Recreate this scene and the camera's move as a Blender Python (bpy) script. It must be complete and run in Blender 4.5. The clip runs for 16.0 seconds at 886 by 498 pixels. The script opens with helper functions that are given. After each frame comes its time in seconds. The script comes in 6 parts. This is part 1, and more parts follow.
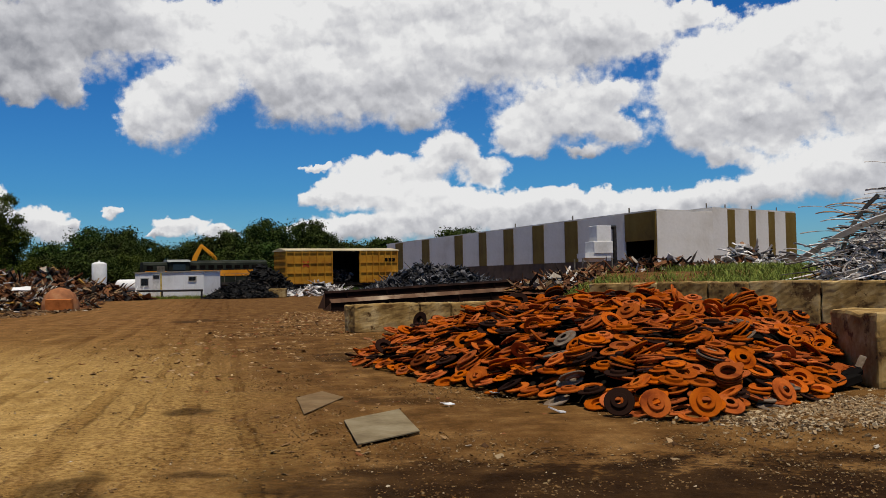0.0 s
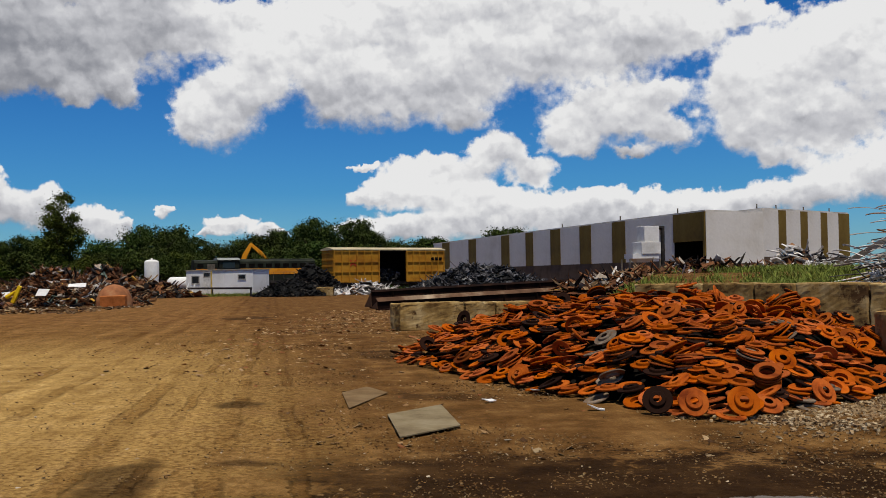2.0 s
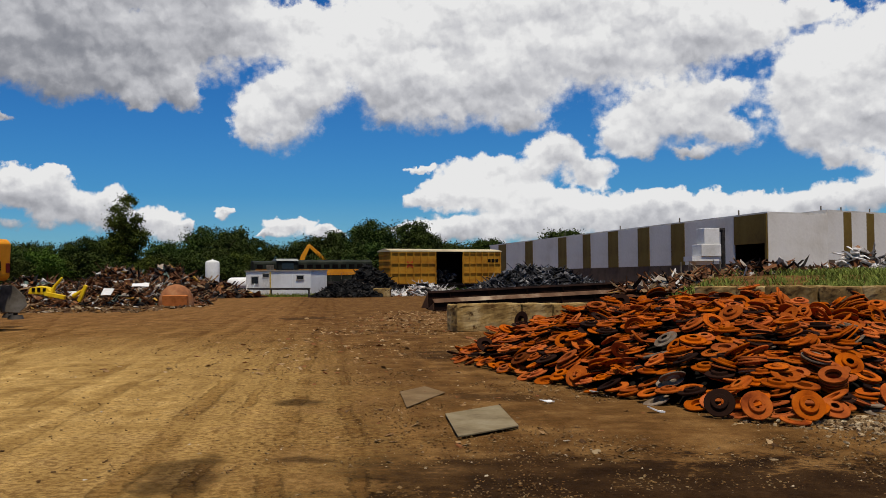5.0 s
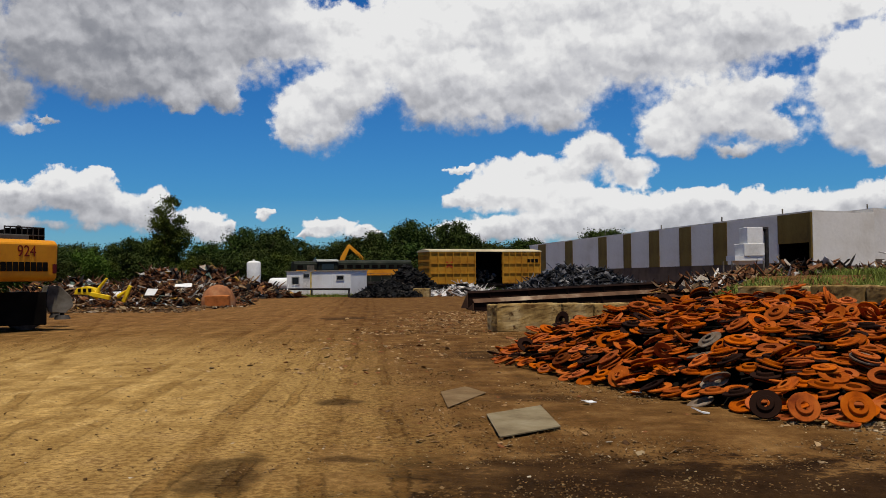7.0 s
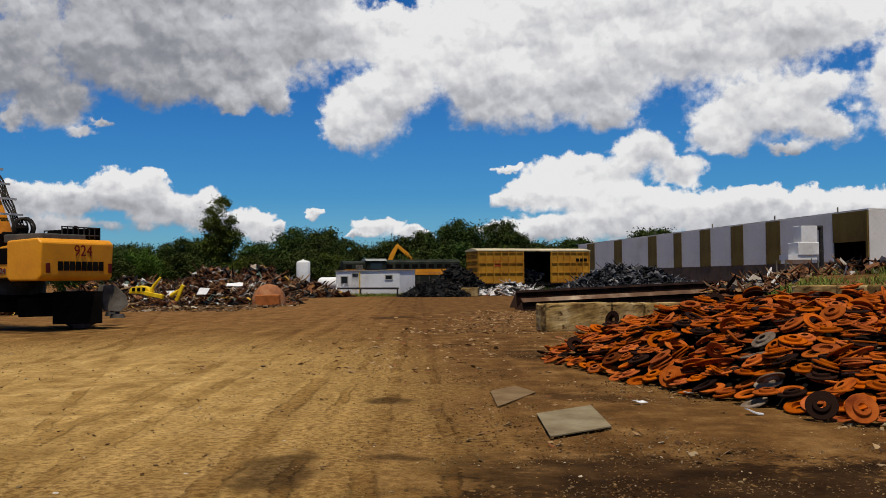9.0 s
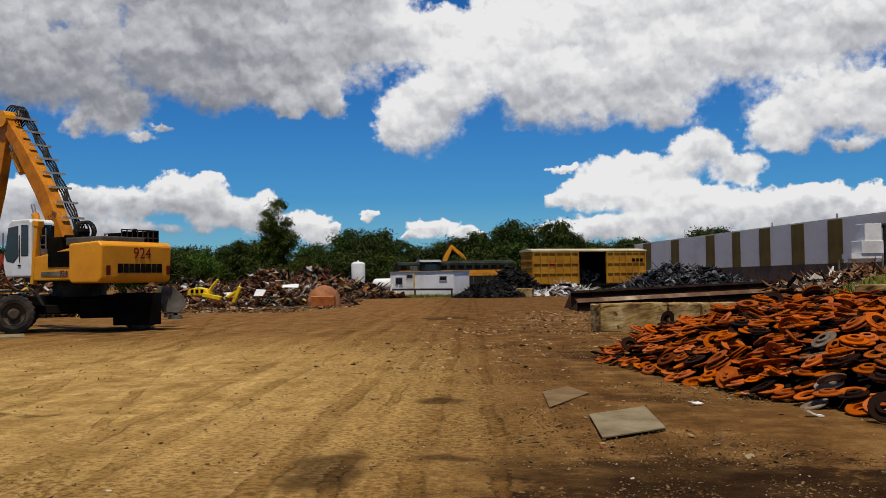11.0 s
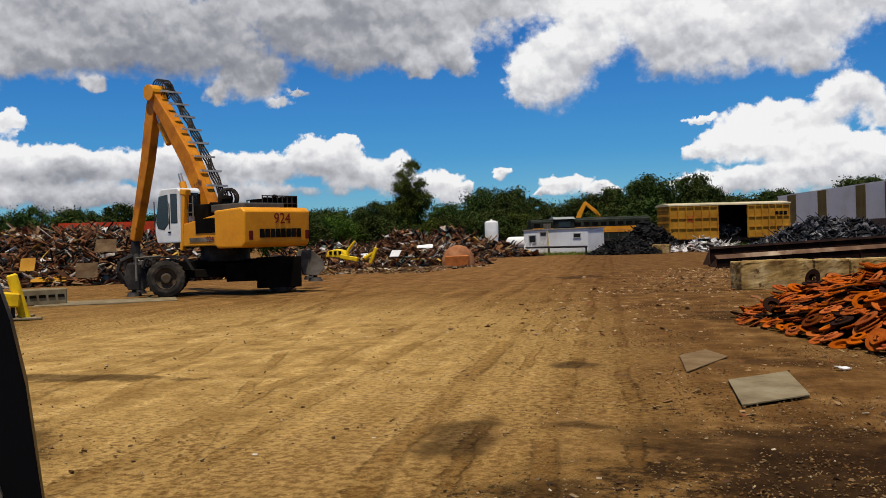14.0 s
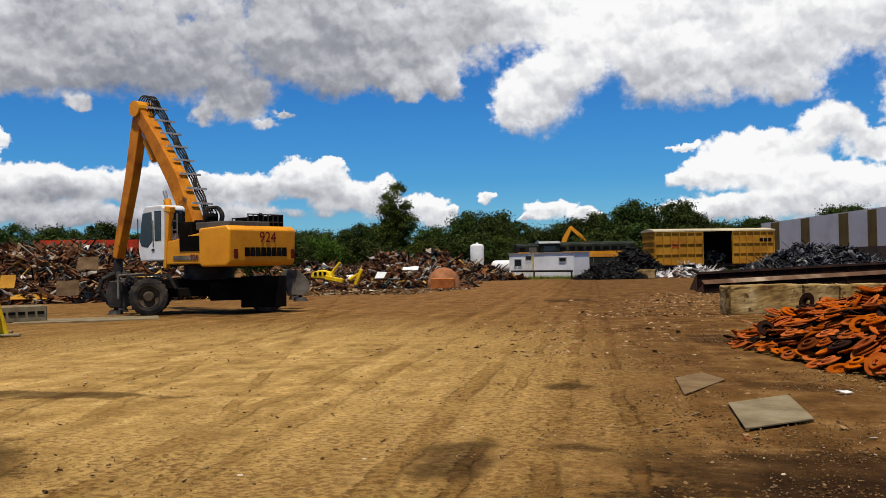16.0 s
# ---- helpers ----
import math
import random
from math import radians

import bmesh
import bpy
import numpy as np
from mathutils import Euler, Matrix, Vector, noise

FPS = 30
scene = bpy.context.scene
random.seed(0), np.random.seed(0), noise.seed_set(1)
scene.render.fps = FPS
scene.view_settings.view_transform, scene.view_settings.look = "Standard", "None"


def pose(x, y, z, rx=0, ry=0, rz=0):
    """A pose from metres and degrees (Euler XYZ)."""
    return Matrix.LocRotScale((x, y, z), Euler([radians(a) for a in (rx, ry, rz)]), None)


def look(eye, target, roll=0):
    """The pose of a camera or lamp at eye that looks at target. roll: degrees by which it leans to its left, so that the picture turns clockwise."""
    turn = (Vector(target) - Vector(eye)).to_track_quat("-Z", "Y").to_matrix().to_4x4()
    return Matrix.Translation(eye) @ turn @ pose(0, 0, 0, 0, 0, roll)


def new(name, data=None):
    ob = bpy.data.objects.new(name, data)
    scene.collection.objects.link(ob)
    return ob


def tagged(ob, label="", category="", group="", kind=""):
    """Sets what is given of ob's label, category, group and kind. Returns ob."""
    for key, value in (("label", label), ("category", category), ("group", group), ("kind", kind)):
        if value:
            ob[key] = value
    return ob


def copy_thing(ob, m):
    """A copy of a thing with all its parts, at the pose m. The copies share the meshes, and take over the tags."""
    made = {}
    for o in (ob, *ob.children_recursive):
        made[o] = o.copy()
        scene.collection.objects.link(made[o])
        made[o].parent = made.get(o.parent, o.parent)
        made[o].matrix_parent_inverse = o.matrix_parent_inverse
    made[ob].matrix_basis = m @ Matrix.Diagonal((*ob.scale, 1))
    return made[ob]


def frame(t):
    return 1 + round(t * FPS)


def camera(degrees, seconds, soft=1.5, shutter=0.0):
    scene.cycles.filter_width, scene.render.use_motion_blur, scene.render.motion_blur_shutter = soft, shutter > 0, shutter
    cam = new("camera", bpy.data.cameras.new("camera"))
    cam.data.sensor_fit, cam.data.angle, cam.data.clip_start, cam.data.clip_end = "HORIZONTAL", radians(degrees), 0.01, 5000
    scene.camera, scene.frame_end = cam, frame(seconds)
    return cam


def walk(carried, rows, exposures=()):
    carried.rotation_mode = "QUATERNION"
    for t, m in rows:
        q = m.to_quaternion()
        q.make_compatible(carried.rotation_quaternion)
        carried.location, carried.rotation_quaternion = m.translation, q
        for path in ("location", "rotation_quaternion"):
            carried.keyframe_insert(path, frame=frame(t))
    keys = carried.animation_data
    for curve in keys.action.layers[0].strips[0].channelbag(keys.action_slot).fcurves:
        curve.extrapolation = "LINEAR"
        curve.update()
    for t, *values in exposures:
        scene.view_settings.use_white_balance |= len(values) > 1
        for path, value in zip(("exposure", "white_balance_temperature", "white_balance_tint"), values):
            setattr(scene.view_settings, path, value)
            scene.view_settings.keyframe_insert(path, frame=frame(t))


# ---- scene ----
cam = camera(50.0, 16.0, soft=0.7)
PATH = [
    (0.0, pose(-0.029, 0.405, 1.552, 91.59, 1.23, 0.23)),
    (0.5, pose(-0.015, 0.349, 1.545, 91.63, 1.18, 1.01)),
    (1.0, pose(-0.011, 0.302, 1.540, 91.67, 1.06, 1.75)),
    (1.5, pose(0.003, 0.247, 1.543, 91.67, 0.98, 2.42)),
    (2.0, pose(0.030, 0.150, 1.541, 91.62, 0.84, 3.05)),
    (2.5, pose(0.036, 0.028, 1.545, 91.63, 0.80, 3.60)),
    (3.0, pose(0.032, 0.025, 1.539, 91.67, 0.75, 4.22)),
    (3.5, pose(0.025, -0.016, 1.544, 91.69, 0.68, 4.80)),
    (4.0, pose(0.015, 0.059, 1.535, 91.72, 0.60, 5.38)),
    (6.5, pose(-0.003, 0.187, 1.510, 91.81, 0.62, 8.12)),
    (7.0, pose(-0.013, 0.187, 1.513, 91.81, 0.63, 8.81)),
    (7.5, pose(-0.013, 0.186, 1.506, 91.83, 0.64, 9.53)),
    (8.0, pose(-0.024, 0.185, 1.505, 91.81, 0.62, 10.23)),
    (8.5, pose(-0.029, 0.185, 1.507, 91.81, 0.60, 10.95)),
    (9.0, pose(-0.031, 0.178, 1.508, 91.81, 0.62, 11.70)),
    (11.5, pose(0.010, 0.267, 1.489, 91.95, 0.84, 15.75)),
    (12.0, pose(-0.012, 0.269, 1.499, 91.92, 0.74, 16.51)),
    (12.5, pose(-0.022, 0.271, 1.508, 91.46, 0.71, 17.76)),
    (13.0, pose(-0.007, 0.273, 1.560, 90.40, 1.31, 19.63)),
    (13.5, pose(0.018, 0.273, 1.590, 89.71, 1.83, 21.73)),
    (14.0, pose(0.033, 0.273, 1.579, 89.54, 1.86, 23.06)),
    (14.5, pose(0.041, 0.272, 1.565, 89.72, 1.77, 23.53)),
    (15.0, pose(0.036, 0.273, 1.574, 90.02, 1.93, 23.21)),
    (15.5, pose(-0.030, 0.357, 1.547, 90.48, 1.71, 22.72)),
    (16.0, pose(-0.169, 0.499, 1.499, 90.94, 1.16, 22.11)),
]
walk(cam, PATH, [(0.0, -0.10), (9.0, -0.09), (11.5, -0.05), (13.5, 0.05), (14.5, 0.08), (15.3, 0.14), (16.0, 0.16)])

# ---- sky, clouds and sun ----
SUN_DIR = Vector((0.07, -0.31, 0.948)).normalized()
SUN_EL = math.asin(SUN_DIR.z)
SUN_AZ = math.atan2(SUN_DIR.x, SUN_DIR.y)

# puffs of each cloud: azimuth to the right of +y, elevation, half width, half height, in degrees
CLOUDS = {
    "central": [(-16.3, 10.0, 3.2, 2.6), (-14.0, 11.7, 2.5, 2.2), (-17.8, 8.8, 1.7, 1.3), (-10.4, 13.5, 4.1, 2.9), (-7.8, 10.9, 5.1, 2.5), (-3.0, 12.4, 5.8, 3.7), (-5.0, 15.0, 5.1, 2.0), (2.2, 13.3, 6.1, 2.9), (7.3, 13.3, 5.1, 2.5), (10.7, 14.0, 3.7, 2.0), (-1.7, 9.3, 2.4, 0.9), (4.0, 15.8, 10.2, 1.7)],
    "upper_left": [(-23.5, 12.8, 4.8, 2.6), (-19.4, 14.3, 6.5, 2.1), (-14.8, 14.6, 3.1, 1.5), (-24.1, 10.6, 1.5, 0.9), (-22.0, 10.9, 1.4, 0.8)],
    "right_small": [(5.7, 9.1, 3.2, 2.0), (8.4, 9.8, 2.6, 1.9), (4.8, 7.9, 2.2, 0.9), (10.7, 10.5, 1.4, 0.9), (10.2, 8.1, 2.0, 1.2), (8.5, 7.2, 1.3, 0.5)],
    "far_right": [(14.8, 10.7, 3.4, 2.9), (18.0, 11.7, 4.1, 3.1), (21.6, 12.1, 4.4, 2.7), (23.9, 10.2, 3.1, 4.1), (15.4, 8.1, 3.1, 1.8), (19.4, 8.4, 3.7, 2.4), (16.7, 6.4, 2.0, 0.7), (22.5, 13.7, 4.1, 1.4), (14.7, 14.6, 1.7, 1.0), (28.6, 10.3, 5.1, 4.1)],
    "lower_mid": [(-3.4, 6.1, 3.7, 1.5), (-5.8, 5.0, 2.7, 1.0), (0.3, 7.4, 2.0, 1.3), (2.4, 6.3, 1.8, 1.0), (-1.6, 4.6, 3.7, 1.2), (-7.4, 4.7, 1.4, 0.7)],
    "wisps": [(-7.6, 6.6, 0.9, 0.3), (-19.5, 3.9, 0.5, 0.4), (7.7, 4.1, 1.0, 0.6)],
    "low_right": [(7.1, 4.1, 5.5, 1.1), (12.0, 3.9, 5.5, 1.1), (17.8, 4.4, 3.4, 1.3), (21.4, 5.3, 4.1, 1.7), (23.9, 5.6, 2.7, 2.0), (2.3, 3.9, 4.8, 1.4), (-5.2, 3.0, 4.4, 1.0), (-7.9, 2.8, 2.0, 0.5), (-1.1, 3.1, 4.1, 1.4), (5.7, 3.2, 6.8, 1.2), (26.8, 5.1, 4.1, 2.4)],
    "low_left": [(-15.4, 3.1, 2.0, 0.7), (-13.6, 2.5, 1.5, 0.5), (-22.3, 2.9, 1.5, 0.8), (-17.0, 2.6, 1.0, 0.3)],
    "far_left": [(-44.4, 12.8, 7.5, 3.6), (-38.3, 12.1, 6.1, 2.7), (-34.1, 10.0, 2.6, 1.6), (-29.7, 13.3, 6.8, 3.1), (-25.4, 11.6, 3.7, 1.6), (-27.8, 11.4, 3.4, 1.5), (-35.8, 9.0, 1.3, 0.7), (-21.8, 10.6, 1.5, 0.8), (-24.1, 10.3, 1.0, 0.7), (-42.9, 9.4, 1.0, 0.5), (-46.1, 10.7, 3.7, 1.3), (-31.3, 9.2, 0.7, 0.3), (-32.5, 8.7, 1.0, 0.5), (-51.3, 11.7, 6.1, 3.1)],
    "overhead": [(-46.0, 17.6, 7.0, 3.4), (-37.0, 17.6, 7.0, 3.4), (-28.0, 17.4, 6.5, 3.2), (-20.5, 17.2, 5.0, 2.4), (-8.0, 17.6, 6.0, 2.8), (-1.0, 17.4, 5.0, 2.4), (4.5, 17.4, 4.0, 2.2)],
    "left_bank": [(-45.7, 4.6, 3.7, 1.5), (-42.7, 4.9, 2.4, 1.2), (-40.0, 5.0, 2.7, 1.3), (-37.5, 4.4, 2.7, 1.2), (-33.9, 4.7, 3.1, 1.2), (-30.6, 5.3, 2.0, 1.2), (-28.9, 6.1, 1.0, 0.7), (-28.6, 4.6, 2.0, 1.4), (-25.6, 4.5, 1.4, 1.1), (-25.2, 3.5, 3.6, 1.0), (-23.1, 3.7, 1.3, 0.6), (-47.2, 7.3, 0.7, 1.0), (-47.4, 5.3, 1.4, 1.0), (-38.5, 3.1, 10.2, 0.8), (-44.5, 3.1, 4.8, 0.8), (-21.3, 3.3, 0.7, 0.3), (-50.7, 4.4, 4.1, 2.0)],
}


class Nodes:
    """Short way to build node trees."""

    def __init__(self, tree):
        self.t = tree

    def add(self, kind, ins=(), **props):
        n = self.t.nodes.new(kind)
        if "operation" in props:
            n.operation = props["operation"]
        if "use_clamp" in props:
            n.use_clamp = props["use_clamp"]
        if "interpolation_type" in props:
            n.interpolation_type = props["interpolation_type"]
        if "blend_type" in props:
            n.data_type, n.blend_type = "RGBA", props["blend_type"]
        for i, v in (ins.items() if isinstance(ins, dict) else enumerate(ins)):
            if v is None:
                continue
            if isinstance(v, bpy.types.NodeSocket):
                self.t.links.new(v, n.inputs[i])
            else:
                n.inputs[i].default_value = v
        return n

    def math(self, op, a, b=None, c=None, clamp=False):
        return self.add("ShaderNodeMath", [a, b, c], operation=op, use_clamp=clamp).outputs[0]

    def vec(self, op, a, b=None, c=None):
        n = self.add("ShaderNodeVectorMath", [a, b, c], operation=op)
        return n.outputs["Value"] if op in ("DOT_PRODUCT", "LENGTH") else n.outputs[0]

    def noise(self, v, scale, detail=4.0, rough=0.55):
        return self.add("ShaderNodeTexNoise", {"Vector": v, "Scale": scale, "Detail": detail, "Roughness": rough})

    def ramp(self, fac, stops, mode="LINEAR"):
        n = self.add("ShaderNodeValToRGB", [fac])
        n.color_ramp.interpolation = mode
        el = n.color_ramp.elements
        while len(el) < len(stops):
            el.new(0.5)
        for e, (p, c) in zip(el, stops):
            e.position = p
            e.color = (*c, 1) if len(c) == 3 else c
        return n.outputs[0]

    def mix(self, fac, a, b, blend="MIX"):
        n = self.add("ShaderNodeMix", data_type="RGBA", blend_type=blend)
        for i, v in ((0, fac), (6, a), (7, b)):
            if isinstance(v, bpy.types.NodeSocket):
                self.t.links.new(v, n.inputs[i])
            else:
                n.inputs[i].default_value = (*v, 1) if isinstance(v, tuple) and len(v) == 3 else v
        return n.outputs[2]


def cloud_group():
    """Density of the clouds at (azimuth, elevation, 0) in degrees, and how high in its own puff a place lies (-1 to 1)."""
    g = bpy.data.node_groups.new("cloud_density", "ShaderNodeTree")
    g.interface.new_socket("Place", in_out="INPUT", socket_type="NodeSocketVector")
    g.interface.new_socket("Density", in_out="OUTPUT", socket_type="NodeSocketFloat")
    g.interface.new_socket("Height", in_out="OUTPUT", socket_type="NodeSocketFloat")
    n = Nodes(g)
    place = g.nodes.new("NodeGroupInput").outputs[0]
    big = n.noise(place, 0.5, 3.0, 0.5).outputs["Color"]
    mid = n.noise(place, 1.5, 5.0, 0.6).outputs["Color"]
    warp = n.vec("MULTIPLY", n.vec("SUBTRACT", big, (0.5, 0.5, 0.5)), (2.2, 1.5, 0.0))
    warp2 = n.vec("MULTIPLY", n.vec("SUBTRACT", mid, (0.5, 0.5, 0.5)), (1.2, 0.9, 0.0))
    p = n.vec("ADD", n.vec("ADD", place, warp), warp2)
    total, spread, high = None, None, None
    for puffs in CLOUDS.values():
        for az, el, rx, ry in puffs:
            rx, ry = rx * 0.98, ry * 0.98
            v = n.vec("MULTIPLY_ADD", p, (1 / rx, 1 / ry, 0.0), (-az / rx, -el / ry, 0.0))
            w = n.math("POWER", 0.022, n.vec("DOT_PRODUCT", v, v))
            broad = n.math("POWER", w, 0.3)
            up = n.math("MULTIPLY", broad, n.vec("DOT_PRODUCT", v, (-0.12, 1.0, 0.0)))
            total = w if total is None else n.math("ADD", total, w)
            spread = broad if spread is None else n.math("ADD", spread, broad)
            high = up if high is None else n.math("ADD", high, up)
    dens = n.math("MULTIPLY_ADD", n.math("LOGARITHM", n.math("MAXIMUM", total, 1e-12), math.e), 1 / 3.8, 1.0)
    height = n.math("DIVIDE", high, n.math("MAXIMUM", spread, 1e-12))
    # the sky goes on outside with scattered clouds of the same kind
    wide = n.noise(n.vec("MULTIPLY", place, (0.055, 0.1, 0.0)), 1.0, 5.0, 0.5).outputs[0]
    sep = n.add("ShaderNodeSeparateXYZ", [place])
    out_az = n.math("GREATER_THAN", n.math("ABSOLUTE", n.math("ADD", sep.outputs[0], 14.0)), 48.0)
    out_el = n.math("GREATER_THAN", sep.outputs[1], 19.5)
    outside = n.math("MAXIMUM", out_az, out_el)
    else_d = n.math("ADD", n.math("MULTIPLY", n.math("SUBTRACT", wide, 0.54), 5.0), n.math("MULTIPLY", n.math("SUBTRACT", outside, 1.0), 9.0))
    dens = n.math("MAXIMUM", dens, else_d)
    out = g.nodes.new("NodeGroupOutput")
    n.t.links.new(dens, out.inputs[0])
    n.t.links.new(height, out.inputs[1])
    return g


def build_world():
    w = bpy.data.worlds.new("sky")
    scene.world = w
    w.use_nodes = True
    w.cycles.sampling_method, w.cycles.sample_map_resolution = "MANUAL", 256
    t = w.node_tree
    t.nodes.clear()
    n = Nodes(t)
    d = n.add("ShaderNodeTexCoord").outputs["Generated"]
    s = n.add("ShaderNodeSeparateXYZ", [d])
    az = n.math("MULTIPLY", n.math("ARCTAN2", s.outputs[0], s.outputs[1]), 180 / math.pi)
    el = n.math("MULTIPLY", n.math("ARCSINE", s.outputs[2]), 180 / math.pi)
    place = n.add("ShaderNodeCombineXYZ", [az, el, 0.0]).outputs[0]
    a = t.nodes.new("ShaderNodeGroup")
    a.node_tree = cloud_group()
    t.links.new(place, a.inputs[0])
    dens, high = a.outputs[0], a.outputs[1]
    wob = n.vec("MULTIPLY", n.vec("SUBTRACT", n.noise(place, 1.1, 4.0, 0.55).outputs["Color"], (0.5, 0.5, 0.5)), (1.5, 1.2, 0.0))
    bent = n.vec("ADD", place, wob)

    def billow(shift):
        """Rounded heads of the cloud, large and small."""
        q = n.vec("ADD", bent, shift)
        v = []
        for scale in (0.48, 1.25):
            k = n.t.nodes.new("ShaderNodeTexVoronoi")
            k.feature, k.voronoi_dimensions = "SMOOTH_F1", "2D"
            n.t.links.new(q, k.inputs["Vector"])
            k.inputs["Scale"].default_value = scale
            k.inputs["Smoothness"].default_value = 0.55
            v.append(k.outputs["Distance"])
        return n.math("ADD", n.math("MULTIPLY", v[0], -0.62), n.math("MULTIPLY", v[1], -0.30))

    here, above = billow((0.0, 0.0, 0.0)), billow((0.1, 0.42, 0.0))
    fray = n.noise(place, 2.4, 6.0, 0.62).outputs[0]
    edge = n.math("ADD", dens, n.math("MULTIPLY_ADD", here, 0.8, n.math("MULTIPLY_ADD", fray, 0.5, 0.02)))
    # crisp heads, softer bases
    soft = n.add("ShaderNodeMapRange", [high, -0.6, 0.3, 0.75, 0.34]).outputs[0]
    cover = n.math("DIVIDE", edge, soft, clamp=True)
    cover = n.add("ShaderNodeMapRange", [cover, 0.0, 1.0, 0.0, 1.0], interpolation_type="SMOOTHSTEP").outputs[0]
    relief = n.math("MULTIPLY", n.math("SUBTRACT", here, above), 0.5)
    lit = n.math("ADD", n.math("MULTIPLY_ADD", high, 0.50, 0.82), n.math("ADD", relief, n.math("MULTIPLY", n.math("SUBTRACT", fray, 0.5), 0.16)))
    broad = n.noise(n.vec("ADD", n.vec("MULTIPLY", place, (1.0, 1.5, 1.0)), (0.0, 0.0, 8.0)), 0.28, 4.0, 0.5).outputs[0]
    lit = n.math("ADD", lit, n.math("MULTIPLY", n.math("SUBTRACT", broad, 0.5), 0.6))
    thick = n.math("MULTIPLY", n.math("MAXIMUM", n.math("SUBTRACT", dens, 0.6), 0.0), 0.22)
    # the great cloud over the crane is the thickest and greyest
    v = n.vec("MULTIPLY_ADD", place, (1 / 23.0, 1 / 7.5, 0.0), (36.0 / 23.0, -15.0 / 7.5, 0.0))
    grey = n.add("ShaderNodeMapRange", [n.vec("DOT_PRODUCT", v, v), 1.0, 0.15, 0.0, 0.38], interpolation_type="SMOOTHSTEP").outputs[0]
    v = n.vec("MULTIPLY_ADD", place, (1 / 16.0, 1 / 4.0, 0.0), (38.0 / 16.0, -3.0 / 4.0, 0.0))
    grey = n.math("ADD", grey, n.add("ShaderNodeMapRange", [n.vec("DOT_PRODUCT", v, v), 1.0, 0.2, 0.0, 0.25], interpolation_type="SMOOTHSTEP").outputs[0])
    lit = n.math("SUBTRACT", lit, n.math("ADD", thick, grey), clamp=True)
    ccol = n.ramp(lit, [(0.0, (0.17, 0.185, 0.225)), (0.3, (0.34, 0.35, 0.39)), (0.6, (0.66, 0.665, 0.70)), (0.85, (0.97, 0.97, 0.97))])
    sky = n.add("ShaderNodeTexSky")
    sky.sky_type, sky.sun_disc, sky.sun_elevation, sky.sun_rotation = "NISHITA", False, SUN_EL, SUN_AZ
    sky.air_density, sky.dust_density, sky.ozone_density = 1.0, 0.6, 2.0
    haze = n.ramp(n.math("MULTIPLY", s.outputs[2], 4.0), [(0.0, (0.46, 0.86, 1.20)), (0.35, (0.19, 0.59, 1.02)), (1.0, (0.10, 0.45, 0.92))])
    blue = n.mix(1.0, sky.outputs[0], haze, "MULTIPLY")
    bg1 = n.add("ShaderNodeBackground", [blue, 0.095])
    bg2 = n.add("ShaderNodeBackground", [ccol, 0.88])
    m = n.add("ShaderNodeMixShader", [cover, bg1.outputs[0], bg2.outputs[0]])
    o = n.add("ShaderNodeOutputWorld")
    t.links.new(m.outputs[0], o.inputs[0])


build_world()
sun = new("sun", bpy.data.lights.new("sun", "SUN"))
sun.data.energy, sun.data.angle, sun.data.color = 5.0, radians(0.53), (1.0, 0.92, 0.785)
sun.matrix_world = look(SUN_DIR * 100, (0, 0, 0))

# ---- materials ----
MATS = {}


